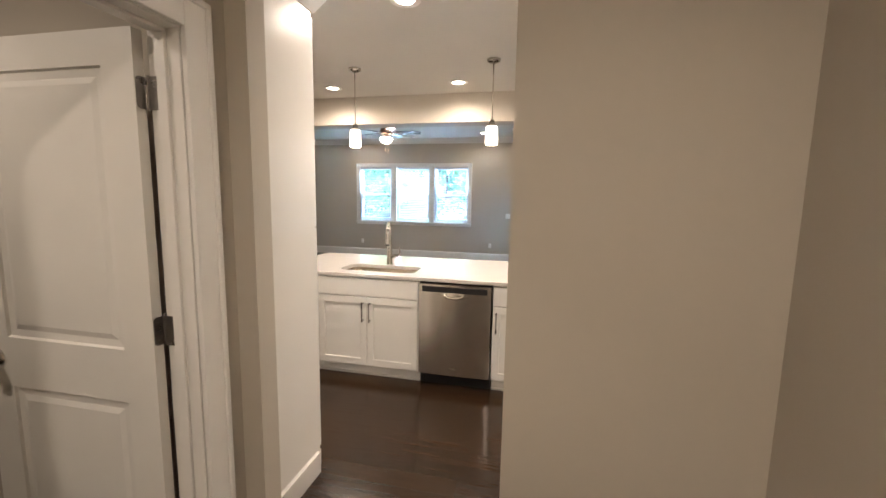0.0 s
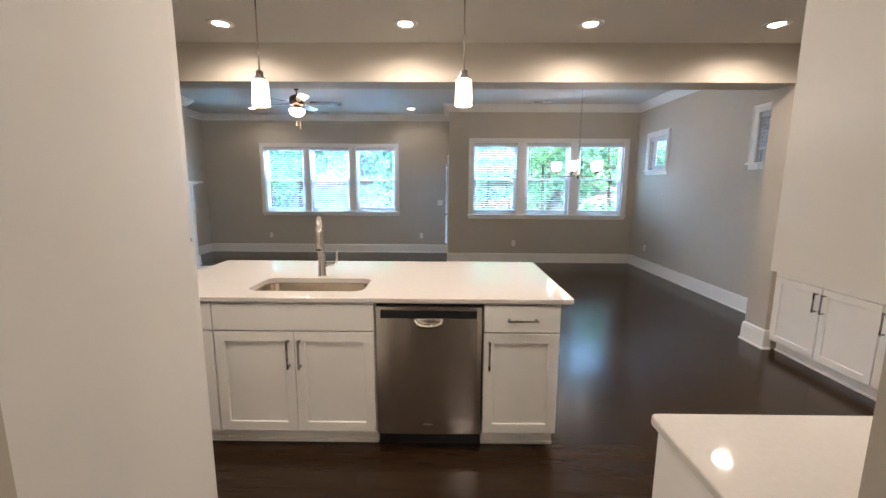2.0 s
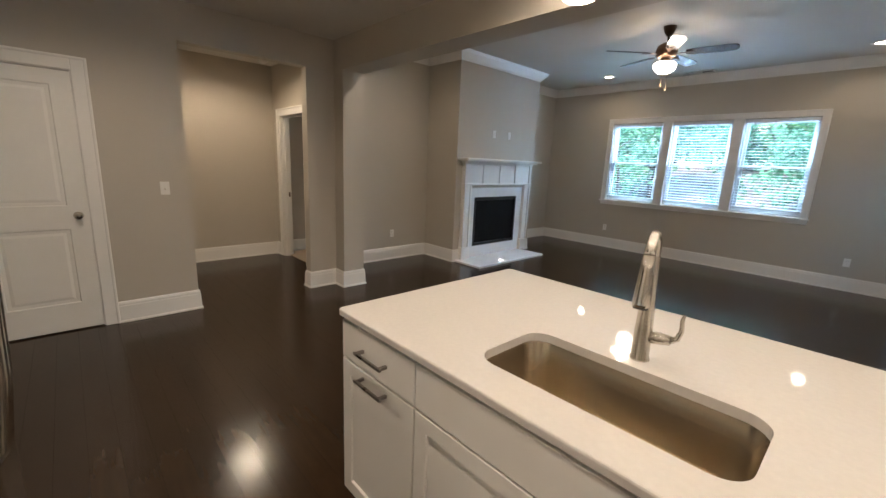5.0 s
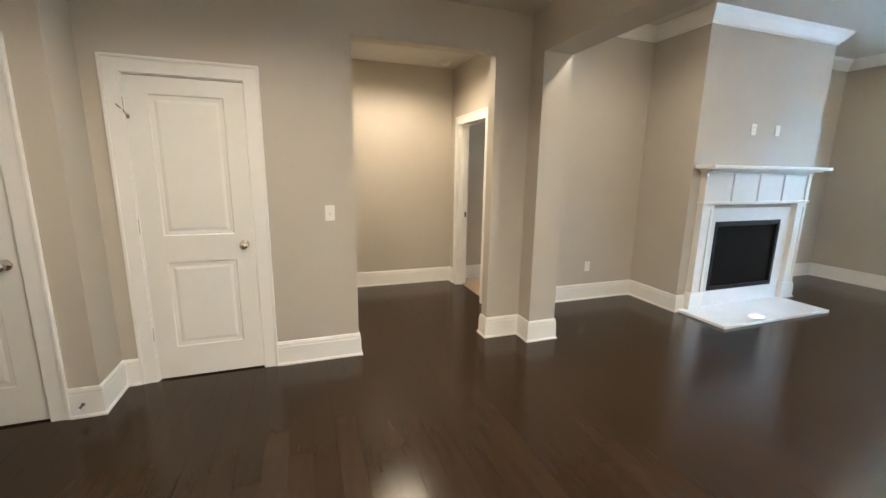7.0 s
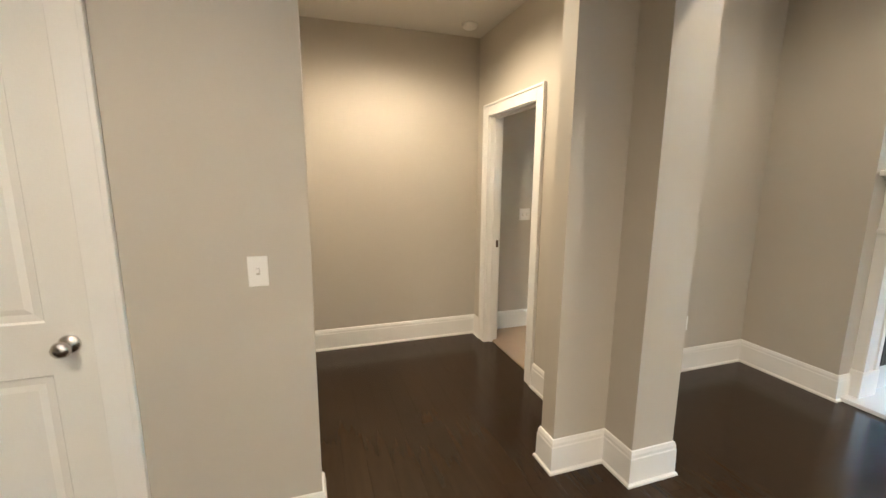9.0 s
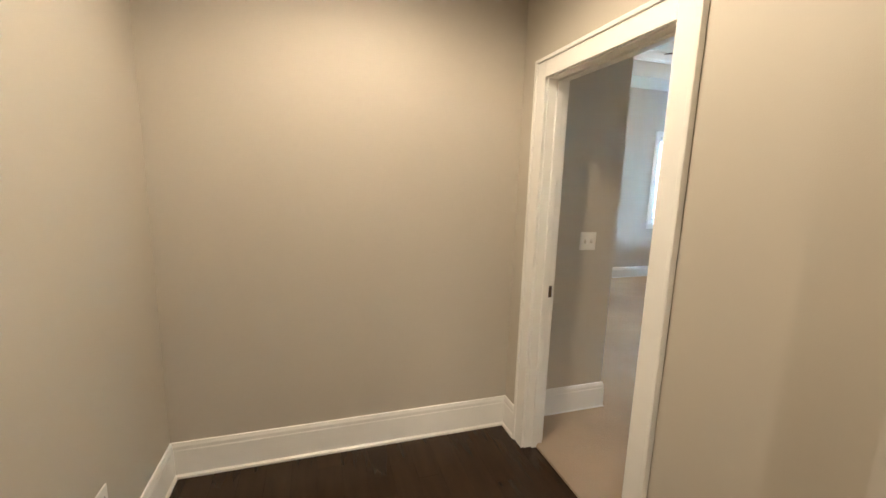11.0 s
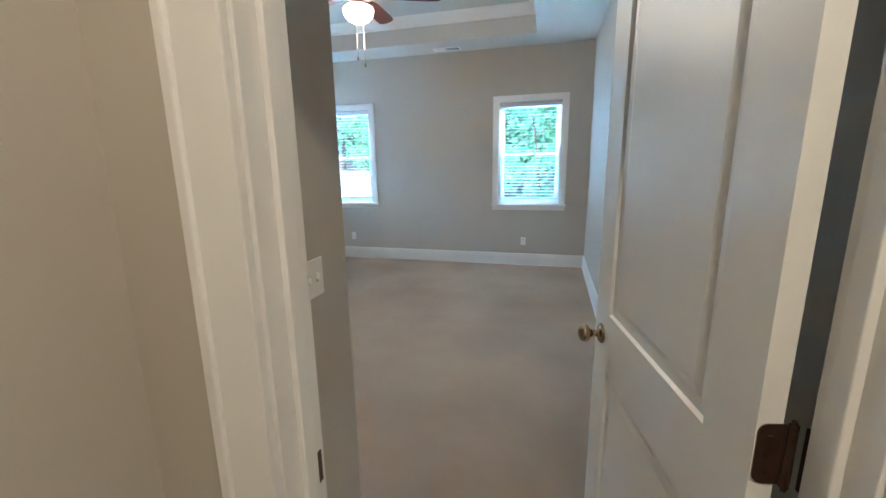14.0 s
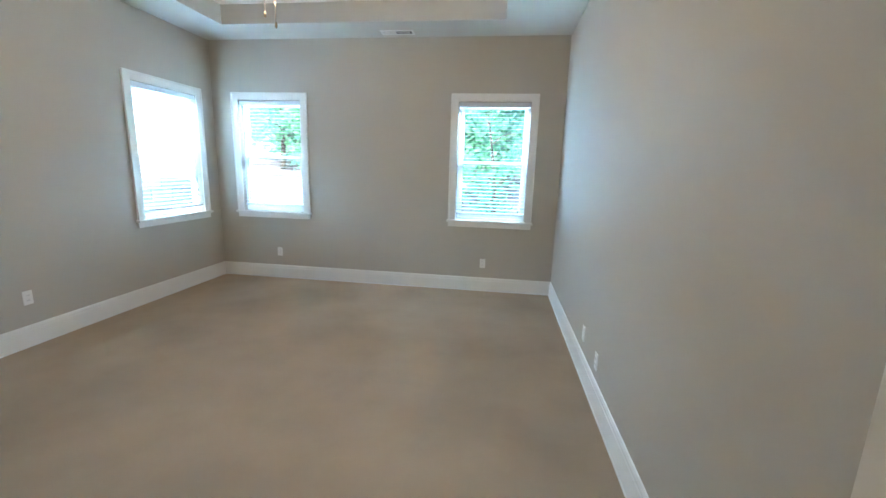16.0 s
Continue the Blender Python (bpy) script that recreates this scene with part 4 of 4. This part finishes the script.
part("column", lathe(bmesh.new(), ((0, 2.10), (0.012, 2.09), (0.010, 2.0), (0.018, 1.95), (0.010, 1.88), (0.012, 1.75), (0.03, 1.70), (0.032, 1.67), (0.012, 1.64), (0, 1.62))), NICKEL, ch, smooth=True)
for k in range(5):
    m = pose(0, 0, 0, 0, 0, 72 * k)
    arm = part("arm", tube(bmesh.new(), [(0.02, 0, 1.68), (0.12, 0, 1.665), (0.24, 0, 1.67), (0.30, 0, 1.685), (0.305, 0, 1.72)], 0.007, 8), NICKEL, ch, "", m, True)
    part("cup", lathe(bmesh.new(), ((0, 1.71), (0.028, 1.712), (0.032, 1.74), (0, 1.742)), 20, (0.305, 0, 0)), NICKEL, arm, smooth=True)
    part("shade", lathe(bmesh.new(), ((0.03, 1.742), (0.055, 1.748), (0.066, 1.80), (0.068, 1.87), (0.064, 1.87), (0.060, 1.80), (0.028, 1.748)), 20, (0.305, 0, 0)), SHADE, arm, "glowing frosted glass cup shade", smooth=True)
for k in range(5):
    a = radians(20 + 72 * k)
    lamp("chandelier_lamp", "POINT", (1.18 + 0.305 * math.cos(a), 7.10 + 0.305 * math.sin(a), 1.90), CHAND_W, 0.018)

sd = empty("smoke_detector", "round white smoke detector on the hall ceiling", "detector", pose(-7.11, 4.66, KC))
part("housing", lathe(bmesh.new(), ((0, -0.035), (0.04, -0.035), (0.055, -0.025), (0.065, -0.001), (0, -0.001))), PLATE, sd, smooth=True)


def vent(x, y, z, w, d, label):
    ob = empty("ceiling_vent", label, "vent", pose(x, y, z))
    boxes("backing", [((-w / 2 + 0.02, -d / 2 + 0.02, -0.004), (w / 2 - 0.02, d / 2 - 0.02, -0.001))], BLACK, ob)
    boxes("frame", [((-w / 2, -d / 2, -0.008), (-w / 2 + 0.022, d / 2, -0.0005)), ((w / 2 - 0.022, -d / 2, -0.008), (w / 2, d / 2, -0.0005)), ((-w / 2 + 0.022, -d / 2, -0.008), (w / 2 - 0.022, -d / 2 + 0.022, -0.0005)), ((-w / 2 + 0.022, d / 2 - 0.022, -0.008), (w / 2 - 0.022, d / 2, -0.0005))], TRIM, ob)
    n = int((w - 0.05) / 0.02)
    for k in range(n):
        px = -w / 2 + 0.03 + k * 0.02
        s = -35 if k < n / 2 else 35
        boxes("slat", [((-0.0075, -d / 2 + 0.02, -0.001), (0.0075, d / 2 - 0.02, 0.0))], TRIM, ob, at=pose(px, 0, -0.009, 0, s, 0))


vent(-3.39, 10.02, LC, 0.35, 0.15, "white ceiling air vent by the living room window")
vent(1.0, 8.86, LC, 0.35, 0.15, "white ceiling air vent by the dining window")
vent(-8.17, 10.16, BC, 0.38, 0.15, "white two-way ceiling air vent")


# ---------------------------------------------------------------- plates
def plate(at, gangs, kind, label):
    ob = empty("wall_switch" if kind == "switch" else "wall_outlet", label, "switch" if kind == "switch" else "outlet", at)
    w = 0.07 + 0.046 * (gangs - 1)
    boxes("cover_plate", [((-w / 2, -0.006, -0.0575), (w / 2, 0, 0.0575))], PLATE, ob, bevel=0.0025)
    for g in range(gangs):
        x = (g - (gangs - 1) / 2) * 0.046
        if kind == "switch":
            boxes("toggle", [((x - 0.005, -0.02, -0.004), (x + 0.005, -0.006, 0.014))], PLATE, ob, bevel=0.002)
            boxes("toggle_slot", [((x - 0.0065, -0.0068, -0.013), (x + 0.0065, -0.0061, 0.013))], GROUT, ob)
        elif kind == "outlet":
            for z in (-0.02, 0.02):
                boxes("socket", [((x - 0.016, -0.0085, z - 0.014), (x + 0.016, -0.006, z + 0.014))], PLATE, ob, bevel=0.001)
                boxes("slot", [((x - 0.008, -0.0092, z - 0.004), (x - 0.006, -0.0084, z + 0.006)), ((x + 0.006, -0.0092, z - 0.004), (x + 0.008, -0.0084, z + 0.006))], BLACK, ob)


EX = pose(0, 0, 0, 0, 0, 90)
for x, z in ((-4.74, 0.385), (-1.30, 0.39)):
    plate(pose(x, YL, z), 1, "outlet", "white duplex outlet under the living room window")
plate(pose(-0.875, YL, 1.14), 2, "switch", "white double toggle switch by the back door")
plate(pose(0.614, YD, 0.39), 1, "outlet", "white duplex outlet on the dining wall")
plate(pose(XR, 8.564, 0.40, 0, 0, -90), 1, "outlet", "white duplex outlet on the dining side wall")
plate(pose(XB, 7.59, 1.965, 0, 0, 90), 1, "outlet", "white outlet above the mantel")
plate(pose(XB, 7.965, 1.967, 0, 0, 90), 1, "blank", "white blank plate above the mantel")
plate(pose(XL, 6.125, 0.40, 0, 0, 90), 1, "outlet", "white duplex outlet beside the chimney breast")
plate(pose(XP, 3.178, 1.165, 0, 0, 90), 1, "switch", "white toggle switch beside the pantry door")
plate(pose(XH, 5.384, 1.168, 0, 0, 90), 2, "switch", "white double toggle switch by the bedroom door")
for x in (-9.835, -7.088):
    plate(pose(x, BY1, 0.373), 1, "outlet", "white duplex outlet on the bedroom window wall")
plate(pose(BX0, 7.957, 0.415, 0, 0, 90), 1, "outlet", "white duplex outlet on the bedroom end wall")
plate(pose(BX1, 8.353, 0.33, 0, 0, -90), 1, "blank", "white blank plate on the bedroom wall")
plate(pose(BX1, 7.931, 0.31, 0, 0, -90), 1, "outlet", "white duplex outlet on the bedroom wall")
plate(pose(-6.75, 3.03, 0.39, 0, 0, 180), 1, "outlet", "white duplex outlet on the hall wall")

ds = empty("spring_door_stop", "small metal spring door stop on the baseboard", "door stop", pose(-5.103, 1.685, 0.085))
bm = bmesh.new()
coil = [(0.004 + 0.055 * i / 60, 0.007 * math.cos(i * 0.9), 0.007 * math.sin(i * 0.9)) for i in range(61)]
tube(bm, coil, 0.0016, 5)
part("spring", bm, NICKEL, ds)
part("rubber_tip", tube(bmesh.new(), [(0.058, 0, 0), (0.068, 0, 0), (0.072, 0, 0)], (0.008, 0.008, 0.005), 10), PLATE, ds)
part("mounting_base", tube(bmesh.new(), [(-0.001, 0, 0), (0.006, 0, 0)], 0.010, 12), NICKEL, ds)

# ---------------------------------------------------------------- fireplace
fp = empty("fireplace", "white mantel fireplace with black firebox and marble hearth", "fireplace", pose(XB, 7.745, 0, 0, 0, 90))
# local: x along the wall, -y into the room
boxes("surround", [((-0.70, -0.02, 0.03), (-0.545, 0, 1.13)), ((0.505, -0.02, 0.03), (0.70, 0, 1.13)), ((-0.545, -0.02, 0.98), (0.505, 0, 1.13)), ((-0.545, -0.02, 0.03), (0.505, 0, 0.21))], MARBLE, fp, "polished white marble surround")
boxes("firebox", [((-0.545, 0.0, 0.2), (-0.535, 0.45, 0.98)), ((0.495, 0.0, 0.2), (0.505, 0.45, 0.98)), ((-0.535, 0.0, 0.2), (0.495, 0.45, 0.21)), ((-0.535, 0.0, 0.97), (0.495, 0.45, 0.98)), ((-0.535, 0.44, 0.21), (0.495, 0.45, 0.97))], SOOT, fp, "black steel firebox")
boxes("firebox_frame", [((-0.545, -0.026, 0.205), (-0.505, -0.004, 0.985)), ((0.465, -0.026, 0.205), (0.505, -0.004, 0.985)), ((-0.505, -0.026, 0.93), (0.465, -0.004, 0.985)), ((-0.505, -0.026, 0.205), (0.465, -0.004, 0.25))], BLACK, fp, "black metal firebox frame", 0.003)
boxes("glass_front", [((-0.51, 0.004, 0.245), (0.47, 0.008, 0.935))], SOOT, fp, "dark glass front")
for s in (-1, 1):
    x0, x1 = (-0.83, -0.665) if s < 0 else (0.665, 0.83)
    bm = bmesh.new()
    box(bm, (x0, -0.06, 0.03), (x1, 0, 1.19), 0.003)
    box(bm, (x0 - 0.012, -0.075, 0.03), (x1 + 0.012, 0, 0.22), 0.004)
    for a0, a1 in ((x0, x0 + 0.04), (x1 - 0.04, x1)):
        box(bm, (a0, -0.072, 0.22), (a1, -0.058, 1.17), 0.002)
    box(bm, (x0 + 0.04, -0.072, 1.12), (x1 - 0.04, -0.058, 1.17), 0.002)
    part("pilaster", bm, TRIM, fp)
bm = bmesh.new()
box(bm, (-0.83, -0.06, 1.19), (0.83, 0, 1.535), 0.003)
box(bm, (-0.845, -0.085, 1.175), (0.845, 0, 1.205), 0.004)
box(bm, (-0.845, -0.08, 1.495), (0.845, 0, 1.535), 0.004)
part("frieze", bm, TRIM, fp)
for x in (-0.80, -0.40, 0.0, 0.40, 0.80, ):
    boxes("stile", [((x - 0.03, -0.074, 1.205), (x + 0.03, -0.058, 1.495))], TRIM, fp, bevel=0.002)
boxes("mantel_shelf", [((-0.925, -0.21, 1.545), (0.925, 0, 1.58)), ((-0.875, -0.15, 1.525), (0.875, 0, 1.546))], TRIM, fp, "white painted mantel shelf", 0.004)
boxes("hearth", [((-0.925, -0.545, 0.001), (0.70, 0, 0.03))], MARBLE, fp, "low white marble hearth slab", 0.003)

# ---------------------------------------------------------------- outside
bm = bmesh.new()
N = 60


def ground_z(x, y):
    base = -0.35
    rise = max(0.0, min(1.0, (y - 13.5) / 14.0))
    side = max(0.0, min(1.0, (-13.2 - x) / 0.6)) * 1.55
    z = base + 2.2 * rise * rise * (3 - 2 * rise)
    z = max(z, base + side) + 0.12 * noise.noise(Vector((x * 0.35, y * 0.35, 0)))
    return z if y > 10.8 or x < -11.2 or x > 3.6 else base - 0.05


xs = [-900, -200, -60, -40] + [-30 + i for i in range(61)] + [40, 60, 200, 900]
ys = [-900, -200, -60, -30, -10, 0] + [5 + 0.75 * i for i in range(60)] + [60, 90, 200, 900]
grid = [[bm.verts.new((x, y, ground_z(x, y))) for x in xs] for y in ys]
for j in range(len(ys) - 1):
    for i in range(len(xs) - 1):
        bm.faces.new((grid[j][i], grid[j][i + 1], grid[j + 1][i + 1], grid[j + 1][i]))
tagged(link("ground", bm, PINE, smooth=True), "brown pine straw slope behind the house", "ground", kind="structure")

# retaining walls of large blocks
blk = bmesh.new()
box(blk, (-0.22, -0.13, -0.098), (0.22, 0.13, 0.098), 0.012)
blk_me = link("block", blk, STONE).data
bpy.data.objects.remove(bpy.data.objects["block"])


def block_wall(at, n, rows, label):
    ob = empty("retaining_wall", label, "wall", at)
    for r in range(rows):
        for k in range(n - (1 if r % 2 else 0)):
            if r >= rows - 2 and k > n - 6 + (rows - r):
                continue
            b = new("block", blk_me)
            b.parent = ob
            b.matrix_basis = pose(k * 0.445 + (0.2225 if r % 2 else 0), random.uniform(-0.012, 0.012), 0.1 + r * 0.2)
    return ob


block_wall(pose(-12.9, 5.0, -0.35, 0, 0, 90), 21, 8, "grey stacked block retaining wall beside the house")
block_wall(pose(-12.9, 14.2, -0.35), 12, 8, "grey stacked block retaining wall behind the house")


def tree(x, y, h, spread, seed, leafm, label, clumps=60, low=0.25, leaf=1.0):
    rng = random.Random(seed)
    z0 = ground_z(x, y) - 0.1
    ob = empty("tree", label, "tree", pose(x, y, z0), "trees behind the house")
    bm = bmesh.new()
    lean = rng.uniform(-0.4, 0.4)
    trunk = [(lean * t * t, 0.2 * math.sin(t * 3), h * 0.85 * t) for t in [i / 7 for i in range(8)]]
    tube(bm, trunk, [0.16 * h / 8 * (1 - 0.8 * i / 7) for i in range(8)], 8)
    tips = []
    for k in range(10):
        t = rng.uniform(low, 0.95)
        a = rng.uniform(0, 6.28)
        L = spread * (1.1 - t * 0.6) * rng.uniform(0.6, 1.0)
        p = Vector((lean * t * t, 0, h * 0.85 * t))
        q = p + Vector((math.cos(a) * L, math.sin(a) * L, L * 0.45))
        tube(bm, [p, (p + q) / 2 + Vector((0, 0, 0.1)), q], (0.05 * h / 8, 0.03 * h / 8, 0.01), 5)
        tips += [q, (p + q) / 2 + Vector((0, 0, 0.2)), p.lerp(q, 0.8)]
    part("trunk", bm, BARK, ob)
    verts, faces = [], []
    for k in range(clumps):
        c = rng.choice(tips) + Vector((rng.gauss(0, spread * 0.25), rng.gauss(0, spread * 0.25), rng.gauss(0, h * 0.07)))
        R = rng.uniform(0.35, 0.8) * spread / 2.4
        for i in range(34):
            p = c + Vector((rng.gauss(0, R * 0.55), rng.gauss(0, R * 0.55), rng.gauss(0, R * 0.42)))
            s = rng.uniform(0.05, 0.11) * leaf
            u = Vector((rng.uniform(-1, 1), rng.uniform(-1, 1), rng.uniform(-0.6, 0.6))).normalized()
            v = u.cross(Vector((rng.uniform(-1, 1), rng.uniform(-1, 1), rng.uniform(-1, 1)))).normalized()
            b = len(verts)
            verts += [tuple(p - u * s), tuple(p + v * s * 0.5), tuple(p + u * s), tuple(p - v * s * 0.5)]
            faces.append((b, b + 1, b + 2, b + 3))
    me = bpy.data.meshes.new("crown")
    me.from_pydata(verts, [], faces)
    me.materials.append(leafm)
    cr = new("crown", me)
    cr.parent = ob


rng = random.Random(5)
for k in range(20):
    tx = -17 + k * 1.45 + rng.uniform(-0.6, 0.6)
    ty = rng.uniform(17.5, 25)
    tree(tx, ty, rng.uniform(4.2, 6.5), rng.uniform(1.6, 2.4), 100 + k, LEAF if k % 3 else LEAF2, "leafy green broadleaf tree on the slope", 120, 0.08, 1.35)
for k in range(16):
    tree(-20 + k * 1.9 + rng.uniform(-0.7, 0.7), rng.uniform(26, 32), rng.uniform(6.0, 8.5), rng.uniform(2.2, 3.0), 500 + k, LEAF if k % 2 else LEAF2, "tall leafy green tree at the edge of the woods", 170, 0.03, 2.1)
for k, (tx, ty) in enumerate(((0.6, 14.3), (2.6, 15.0), (-4.3, 16.2), (1.7, 16.5), (-7.0, 15.6), (4.6, 14.2), (-1.6, 17.0))):
    tree(tx, ty, 3.4 + 0.5 * (k % 3), 1.3, 300 + k, LEAF2 if k % 2 else LEAF, "young bushy green tree near the house", 36, 0.05)

# ---------------------------------------------------------------- floors, tiles: many small pieces last
sub = boxes("floor", [((-7.45, -1.5, -0.06), (XR + 0.14, YL + 0.14, -0.012))], BLADEG)
tagged(sub, "dark espresso stained hardwood plank floor", "floor", kind="structure")
tagged(boxes("floor_bedroom", [((BX0, 4.945, -0.02), (BX1, BY1, 0.014)), ], CARPET), "beige grey cut pile bedroom carpet", "carpet", kind="structure")
PW = 0.125
LENGTHS = (0.9, 1.25, 1.6)
plank_me = {}
for L in LENGTHS:
    bm = bmesh.new()
    e = 0.0004
    a = [bm.verts.new(c) for c in ((0, 0, -0.012), (L, 0, -0.012), (L, PW, -0.012), (0, PW, -0.012))]
    b = [bm.verts.new(c) for c in ((0.0004, 0.0004, -e), (L - 0.0004, 0.0004, -e), (L - 0.0004, PW - 0.0004, -e), (0.0004, PW - 0.0004, -e))]
    c = [bm.verts.new(p) for p in ((e, e, 0), (L - e, e, 0), (L - e, PW - e, 0), (e, PW - e, 0))]
    for p, q in ((a, b), (b, c)):
        for i in range(4):
            bm.faces.new((p[i], p[(i + 1) % 4], q[(i + 1) % 4], q[i]))
    bm.faces.new(c)
    ob = link("plank", bm, FLOOR)
    plank_me[L] = ob.data
    bpy.data.objects.remove(ob)
rng = random.Random(11)
far_v, far_f = [], []
count = 0
ALONG_X = True
U0, U1, V0, V1 = (-7.45, XR, -1.4, YL) if ALONG_X else (-1.4, YL, -7.45, XR)
v = V0
while v < V1:
    u = U0 - rng.uniform(0, 1.2)
    while u < U1:
        L = rng.choice(LENGTHS)
        m = pose(u, v, 0) if ALONG_X else pose(v + PW, u, 0, 0, 0, 90)
        cx, cy = (u + L / 2, v) if ALONG_X else (v, u + L / 2)
        hidden = ((u + L < -6.25 and cy > 5.1) or (u + L < -5.5 and cy < 1.5)
                  or (u + L < -6.6 and cy < 2.9))
        if not hidden:
            if -5.4 < cx < 2.0 and 2.0 < cy < 4.4 + 1.6 and count < 300:
                o = new("plank", plank_me[L])
                o.parent = sub
                o.matrix_basis = m
                count += 1
            else:
                k = len(far_v)
                me = plank_me[L]
                far_v += [(min(q.x, XR + 0.1), q.y, q.z) for q in (m @ p.co for p in me.vertices)]
                far_f += [tuple(k + i for i in p.vertices) for p in me.polygons]
        u += L
    v += PW
me = bpy.data.meshes.new("planks")
me.from_pydata(far_v, [], far_f)
me.materials.append(FLOORJ)
fp2 = new("planks", me)
fp2.parent = sub
fp2["kind"] = "stuff"

# backsplash tiles
tile_me = {}
for L in (0.148, 0.072):
    bm = bmesh.new()
    box(bm, (0.0015, -0.007, 0.0015), (L - 0.0015, 0, 0.0735), 0.0012)
    ob = link("tile", bm, TILE)
    tile_me[L] = ob.data
    bpy.data.objects.remove(ob)


def backsplash(at, length, label):
    ob = tagged(boxes("backsplash", [((0, -0.003, 0.916), (length, -0.0005, 1.367))], GROUT, None, "", 0, at), label, "backsplash", kind="structure")
    for r in range(6):
        x = 0.0
        if r % 2:
            t = new("tile", tile_me[0.072])
            t.parent = ob
            t.matrix_basis = pose(0, -0.003, 0.916 + r * 0.075)
            x = 0.075
        while x + 0.148 < length + 0.001:
            t = new("tile", tile_me[0.148])
            t.parent = ob
            t.matrix_basis = pose(x, -0.003, 0.916 + r * 0.075)
            x += 0.15
        if length - x > 0.07:
            t = new("tile", tile_me[0.072])
            t.parent = ob
            t.matrix_basis = pose(x, -0.003, 0.916 + r * 0.075)


backsplash(pose(2.335, B0, 0), 0.62, "glossy taupe brick tile backsplash on the column")
backsplash(pose(XR, 4.826, 0, 0, 0, -90), 2.25, "glossy taupe brick tile backsplash along the side wall")
